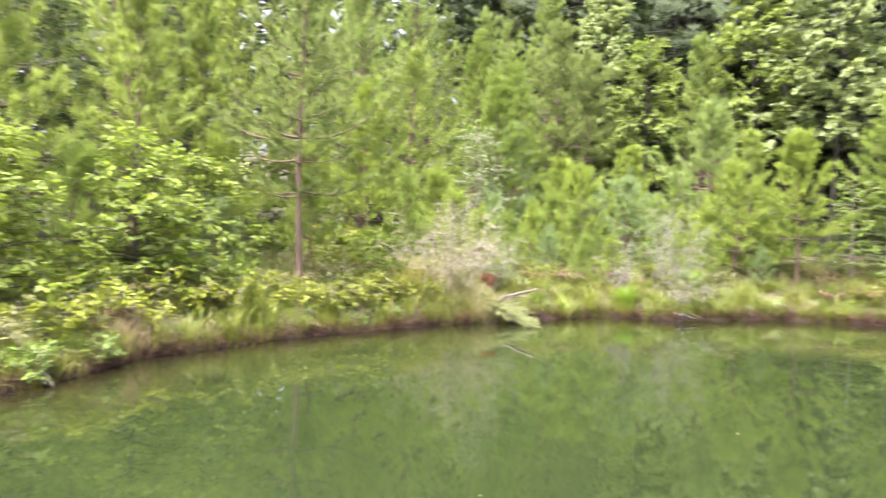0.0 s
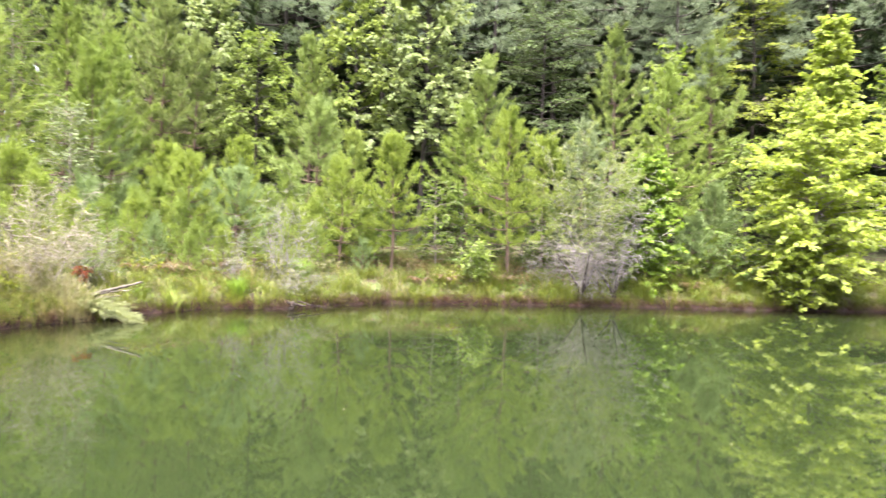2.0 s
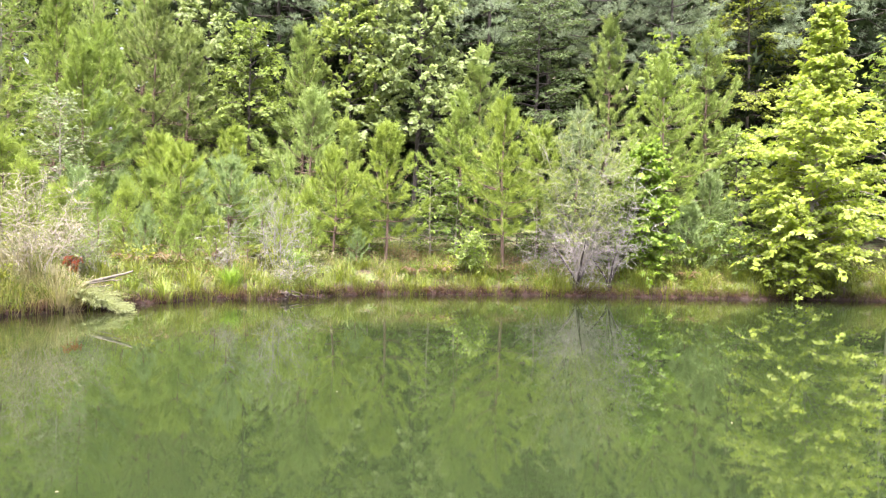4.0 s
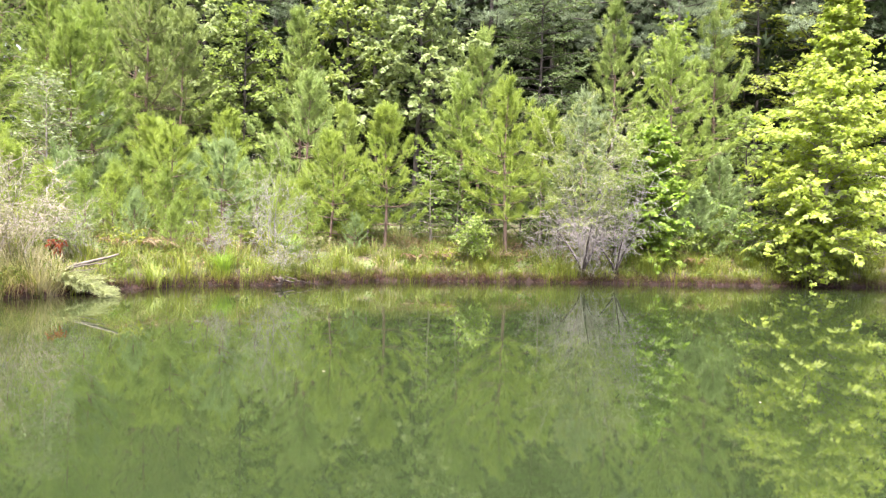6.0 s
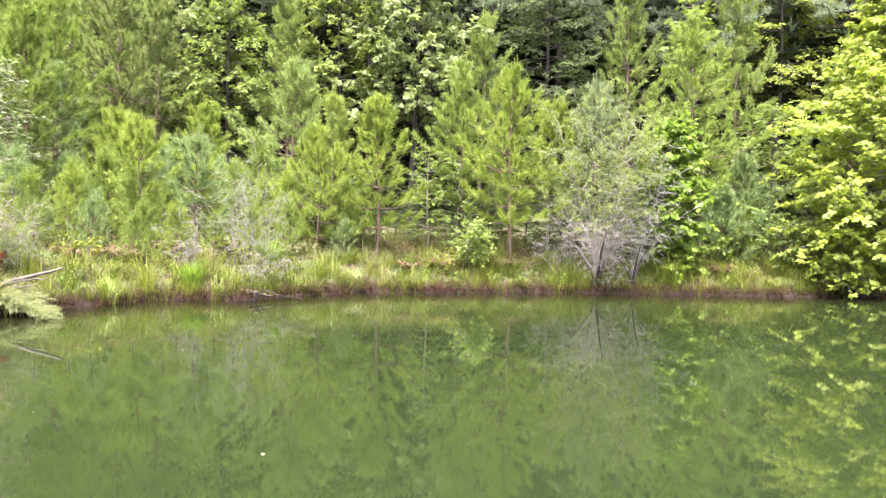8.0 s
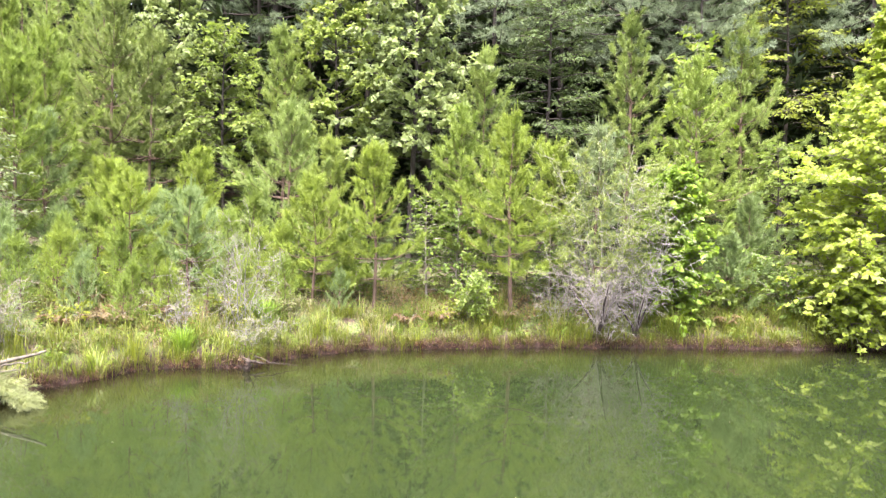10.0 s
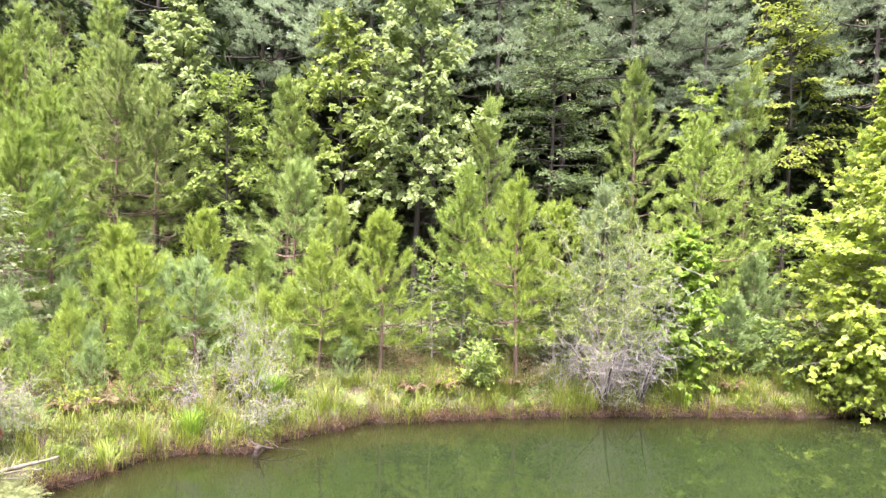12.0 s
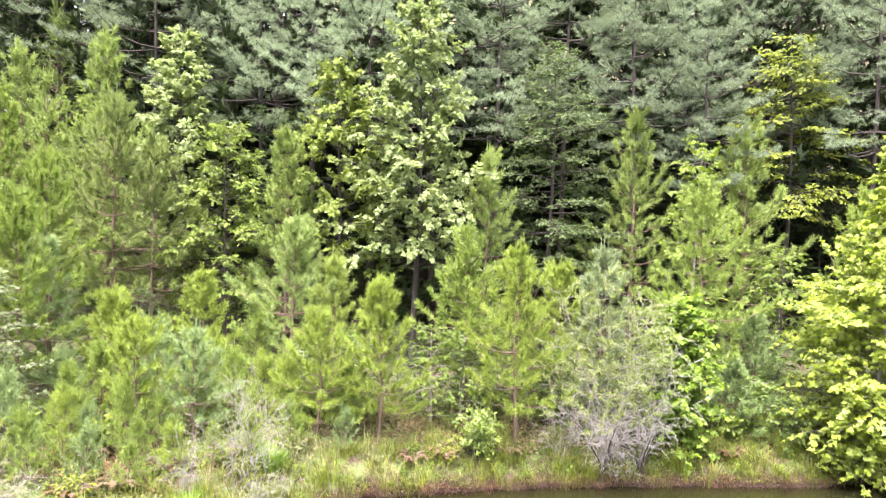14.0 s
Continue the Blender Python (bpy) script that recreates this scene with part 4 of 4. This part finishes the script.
weeds("brown_weeds", "dry brown and russet weeds on the bank", grng, 420, 30, 0.15, 2.6, 0.30, 0.045, (0.185, 0.135, 0.082), SLIM)


def litter(name, label, rng, n, cx, cy, rx, ry, leaf, color):
    """Dry fallen leaves lying loosely on the ground."""
    p = np.column_stack([cx + rx * rng.normal(0, 0.5, n), cy + ry * rng.normal(0, 0.5, n)])
    p = p[inland(p) > 0.35]
    n = len(p)
    base = np.column_stack([p, height(p) + rng.random(n) * 0.05 + 0.01])
    way = np.column_stack([rng.normal(0, 1, (n, 2)), rng.normal(0, 0.3, n)])
    up = np.array([0, 0, 1.0]) + rng.normal(0, 0.45, (n, 3))
    ln = leaf * rng.uniform(0.6, 1.3, n)
    return tagged(leaves(name, base, way, up, ln, ln, OVAL, LEAVES, None, color), label, "leaf litter", kind="stuff")


litter("leaf_litter", "dry tan leaves scattered under the pines", grng, 3600, -0.2, 16.0, 2.6, 0.8, 0.075, (0.225, 0.160, 0.105))
litter("leaf_litter", "dry pinkish brown leaves among the saplings", grng, 1500, -5.4, 13.3, 1.3, 0.6, 0.07, (0.24, 0.155, 0.105))
litter("leaf_litter", "brown leaves and needles on the wood floor", grng, 2400, 5.6, 16.9, 2.4, 0.8, 0.07, (0.16, 0.105, 0.065))


# ---- extra saplings and dry plants on the bank ----
low_pines = [pine(on_ground(-4.9, 15.0), 1.3, 0.55, YELLOW_PINE, "knee-high yellow-green pine sapling", 141, 0.08, step=0.22, per=64, needle=0.12, wide=0.0088, gap=0.13, brush=0.2, group="small pine saplings", joined=True),
             pine(on_ground(-7.0, 14.2), 1.2, 0.55, BLUE_PINE, "knee-high pale blue-green pine sapling", 142, 0.08, step=0.22, per=64, needle=0.12, wide=0.0088, gap=0.13, brush=0.2, group="small pine saplings", joined=True),
             pine(on_ground(-6.45, 14.5), 1.35, 0.5, GREEN_PINE, "knee-high green pine sapling with thin stem", 143, 0.22, step=0.24, per=64, needle=0.12, wide=0.0088, gap=0.14, brush=0.2, group="small pine saplings", joined=True)]
for k, (x, y, z) in enumerate(((-6.2, 13.0, 1.0), (-5.2, 13.3, 0.7), (-6.9, 12.7, 1.3), (-4.2, 14.9, 1.2), (-7.4, 11.9, 1.2), (-3.4, 15.3, 1.1), (-2.3, 15.6, 1.0), (-5.9, 15.6, 1.5), (-7.7, 10.8, 1.4), (-8.0, 12.2, 1.5),
                               (5.6, 16.4, 0.8), (-8.1, 8.6, 1.3), (-7.9, 6.6, 1.1), (-8.3, 4.8, 1.4), (-9.3, 9.9, 1.8), (-8.9, 7.4, 1.7), (-6.6, 13.8, 1.0), (-5.9, 14.7, 1.1), (-5.1, 13.9, 0.8), (-4.9, 15.7, 1.2), (-3.9, 15.6, 1.0), (-3.1, 14.5, 0.8), (-2.2, 14.9, 0.7), (-4.3, 16.5, 1.4), (-6.9, 16.0, 1.4), (-7.4, 13.3, 1.0), (-6.3, 12.2, 0.9), (-5.7, 12.7, 0.8), (-5.05, 12.75, 0.65), (-6.75, 11.9, 1.0), (-4.6, 13.25, 0.75), (-5.5, 13.5, 1.0), (-6.0, 13.3, 0.8), (-4.1, 13.6, 0.6), (-3.6, 14.0, 0.7))):
    z *= 0.78
    copy_thing(low_pines[(0, 2, 1, 2, 0)[k % 5]], pose(*on_ground(x, y), 0, 0, 67 * k) @ Matrix.Diagonal((z, z, z * 1.1, 1)))


def dry_fern(place, r, color, label, seed, name="dry_fern", h=0.26):
    """A low plant of arching fronds with small leaflets."""
    rng = np.random.default_rng(seed)
    e = thing(name, label, "plant", place, 0, "dry ferns")
    ta, tb = [], []
    rib = Tubes()
    for k in range(9):
        az = k * 0.7 + rng.normal(0, 0.2)
        u = np.linspace(0, 1, 6)
        ln = r * rng.uniform(0.7, 1.1)
        pts = np.column_stack([ln * u * math.cos(az), ln * u * math.sin(az), h * np.sin(u * 2.3) * rng.uniform(0.7, 1.1)])
        rib.add(pts, 0.004 * (1 - 0.7 * u), 3)
        for w in np.linspace(0.15, 1, 18):
            p = np.array([np.interp(w, u, pts[:, c]) for c in range(3)])
            for sgn in (-1, 1):
                ta.append(p)
                tb.append(np.array([-math.sin(az) * sgn + 0.5 * math.cos(az), math.cos(az) * sgn + 0.5 * math.sin(az), -0.2 + rng.normal(0, 0.2)]) * (1.1 - w * 0.7))
    rib.build("frond", DEAD_TWIG, e)
    ta, tb = np.array(ta), np.array(tb)
    n = len(ta)
    leaves("foliage", ta, tb, np.array([0, 0, 1.0]) + rng.normal(0, 0.3, (n, 3)), 0.075 * np.linalg.norm(tb, axis=1), np.full(n, 0.045), OVAL, LEAVES, e, color)
    return e


TAN, RUST, RED = (0.165, 0.125, 0.072), (0.150, 0.098, 0.058), (0.36, 0.095, 0.050)
for k, (x, y, r) in enumerate(((-0.45, 15.1, 0.35), (0.75, 15.35, 0.35), (-5.25, 12.8, 0.45), (-5.7, 12.3, 0.4), (-4.7, 13.4, 0.35), (-7.6, 7.8, 0.4), (-7.3, 6.0, 0.35), (-7.5, 9.4, 0.35), (-6.6, 12.0, 0.35), (-1.0, 14.9, 0.3), (-6.0, 13.4, 0.4), (-4.0, 13.9, 0.3), (-7.2, 4.6, 0.4), (-7.7, 5.2, 0.35), (-7.1, 10.2, 0.35), (4.9, 15.8, 0.3), (-8.2, 8.9, 0.4))):
    dry_fern(on_ground(x, y), r, TAN if k % 3 else RUST, "dry tan fern fronds on the bank" if k % 3 else "rusty brown dry fern on the bank", 150 + k)
dry_fern(on_ground(-5.98, 10.92), 0.15, RED, "small shrub with red autumn leaves", 171, "red_shrub", 0.36)

# ---- driftwood on the spit ----
def log(points, r0, r1, label, mat, name="fallen_log", seed=1, stubs=3):
    rng = np.random.default_rng(seed)
    pts = np.array(points, float)
    u = np.linspace(0, 1, 14)
    t = np.linspace(0, 1, len(pts))
    line = np.column_stack([np.interp(u, t, pts[:, c]) for c in range(3)]) + rng.normal(0, 0.006, (14, 3))
    o = line[0].copy()
    e = thing(name, label, "log", tuple(o))
    body = Tubes()
    body.add(line - o, np.linspace(r0, r1, 14) * rng.uniform(0.9, 1.1, 14), 10)
    body.build("stem", mat, e)
    for k in range(stubs):
        p = line[rng.integers(4, 13)] - o
        d = unit(rng.normal(size=3) + np.array([0, -0.3, 0.5]))
        stub = Tubes()
        stub.add([p, p + d * 0.12, p + d * rng.uniform(0.2, 0.4) + [0, 0, -0.03]], [r1 * 0.5, r1 * 0.35, 0.004], 5)
        stub.build("branch", mat, e)
    return e


log([(-6.2, 10.5, 0.12), (-5.6, 10.46, 0.33), (-4.80, 10.48, 0.56)], 0.055, 0.013, "bleached fallen log lying on the grassy spit", BLEACHED, seed=3, stubs=5)
log([(-5.95, 10.42, 0.16), (-5.45, 10.4, 0.36), (-4.95, 10.42, 0.45)], 0.022, 0.007, "bleached broken limb beside the fallen log", BLEACHED, seed=8, stubs=5)
log([(-6.0, 10.45, 0.15), (-5.5, 10.38, 0.30), (-5.05, 10.36, 0.36)], 0.014, 0.005, "thin bleached stick beside the fallen log", BLEACHED, seed=11, stubs=4)
log([(-3.3, 12.75, 0.14), (-3.05, 12.45, 0.12), (-2.8, 12.5, 0.06)], 0.035, 0.012, "dark wet driftwood stick at the water's edge", WET_WOOD, "driftwood", 5, 4)
log([(-3.02, 12.3, -0.14), (-3.0, 12.28, 0.02), (-2.97, 12.27, 0.15)], 0.06, 0.035, "dark broken stump standing in the water", WET_WOOD, "stump", 6, 2)
log([(-3.0, 12.6, 0.16), (-2.7, 12.45, 0.10), (-2.35, 12.6, 0.03)], 0.009, 0.004, "bare brown branch lying into the water", WET_WOOD, "dead_branch", 7, 3)

# the cut bough whose needles trail in the pond
frng = np.random.default_rng(33)
bough = thing("fallen_bough", "pale green fallen bough trailing in the water", "branch", (-5.85, 10.38, 0.30))
bu = np.linspace(0, 1, 8)
bpts = np.column_stack([1.12 * bu, -0.36 * bu, 0.05 * np.sin(bu * 3.1) - 0.27 * bu])
stem = Tubes()
stem.add(bpts, 0.016 * (1 - 0.8 * bu), 6)
stem.build("stem", GREY_BARK, bough)
ba, bb = [], []
for w in np.linspace(0.05, 1, 60):
    p = np.array([np.interp(w, bu, bpts[:, c]) for c in range(3)])
    for sgn in (-1, 1):
        d = unit(np.array([0.8, sgn * frng.uniform(0.2, 1.2) - 0.2, frng.uniform(-0.55, 0.25)]))
        ba.append(p), bb.append(p + d * frng.uniform(0.2, 0.5) * (1.2 - 0.75 * w))
leaves("foliage", *needle_tufts(frng, np.array(ba), np.array(bb), 70, 0.085, 0.007), NEEDLE, NEEDLES, bough, (0.235, 0.268, 0.130))

# leaves floating on the pond
leaf_rng = random.Random(9)
floats = [(0.88, 12.6), (0.48, 10.56), (1.35, 10.41), (3.11, 10.44), (-1.63, 12.16), (1.9, 6.8), (2.0, 5.1), (-2.4, 6.2), (-1.7, 3.4), (0.6, 8.0), (3.6, 7.4), (-3.2, 9.0), (4.6, 11.8), (-0.8, 5.6), (1.2, 13.6), (3.9, 13.9)]
fl_me = bpy.data.meshes.new("floating_leaf")
fl_me.from_pydata([tuple(v * 0.02) for v in OVAL * np.array([1, 1.1, 0.9])], [], [(0, 1, 2, 3, 4, 5)])
fl_mat, fl_nt, fl_p, _ = material("fallen_leaf")
fl_nt.links.new(ramp(fl_nt, noise_node(fl_nt, 60.0), (0.3, (0.20, 0.15, 0.07)), (0.7, (0.46, 0.42, 0.30))), fl_p.inputs["Base Color"])
fl_p.inputs["Roughness"].default_value = 0.6
fl_me.materials.append(fl_mat)
for x, y in floats:
    ob = new("floating_leaf", fl_me)
    ob.matrix_basis = pose(x, y, 0.006, leaf_rng.uniform(-5, 5), leaf_rng.uniform(-5, 5), leaf_rng.uniform(0, 360)) @ Matrix.Scale(leaf_rng.uniform(0.6, 1.2), 4)
    tagged(ob, "pale dry leaf floating on the pond", "leaf", "floating leaves")


# ---- tall pale grass and brush on the spit ----
for k, (x, y, n, r, lo, hi, col, lab) in enumerate(((-6.45, 10.3, 130, 0.42, 0.4, 1.0, (0.29, 0.255, 0.165), "tall pale tan grass clump on the spit"),
                                                   (-6.75, 9.5, 600, 0.34, 0.3, 0.7, (0.27, 0.26, 0.08), "tall yellowish grass clump on the bank"),
                                                   (-6.0, 10.25, 900, 0.34, 0.2, 0.42, (0.27, 0.25, 0.145), "pale arching grass clump on the spit"),
                                                   (-5.6, 10.0, 700, 0.42, 0.2, 0.5, (0.29, 0.265, 0.15), "pale straw grass drooping over the spit's edge"),
                                                   (-6.2, 9.6, 600, 0.45, 0.2, 0.5, (0.25, 0.25, 0.10), "yellowish grass drooping over the bank"),
                                                   (-4.75, 11.5, 260, 0.12, 0.3, 0.5, (0.17, 0.225, 0.034), "bright green grass clump at the water"),
                                                   (-4.1, 12.65, 300, 0.12, 0.3, 0.5, (0.17, 0.27, 0.035), "bright green grass clump at the water"),
                                                   (-3.3, 13.9, 420, 0.16, 0.35, 0.6, (0.16, 0.27, 0.035), "bright green grass clump on the bank"),
                                                   (-6.9, 4.5, 450, 0.28, 0.2, 0.45, (0.29, 0.23, 0.16), "dry pinkish grass clump on the bank"))):
    crng = np.random.default_rng(300 + k)
    q = crng.normal(0, r * 0.55, (n, 2)) + [x, y]
    q = q[inland(q) > -0.02]
    n = len(q)
    clump = blades("grass_clump", lab, crng, q, lo, hi, 0.010, (0.15, 0.85), BLADES, col, unit(np.column_stack([q - [x, y], np.zeros(n)])), np.ones(n))
    clump["kind"] = "stuff"
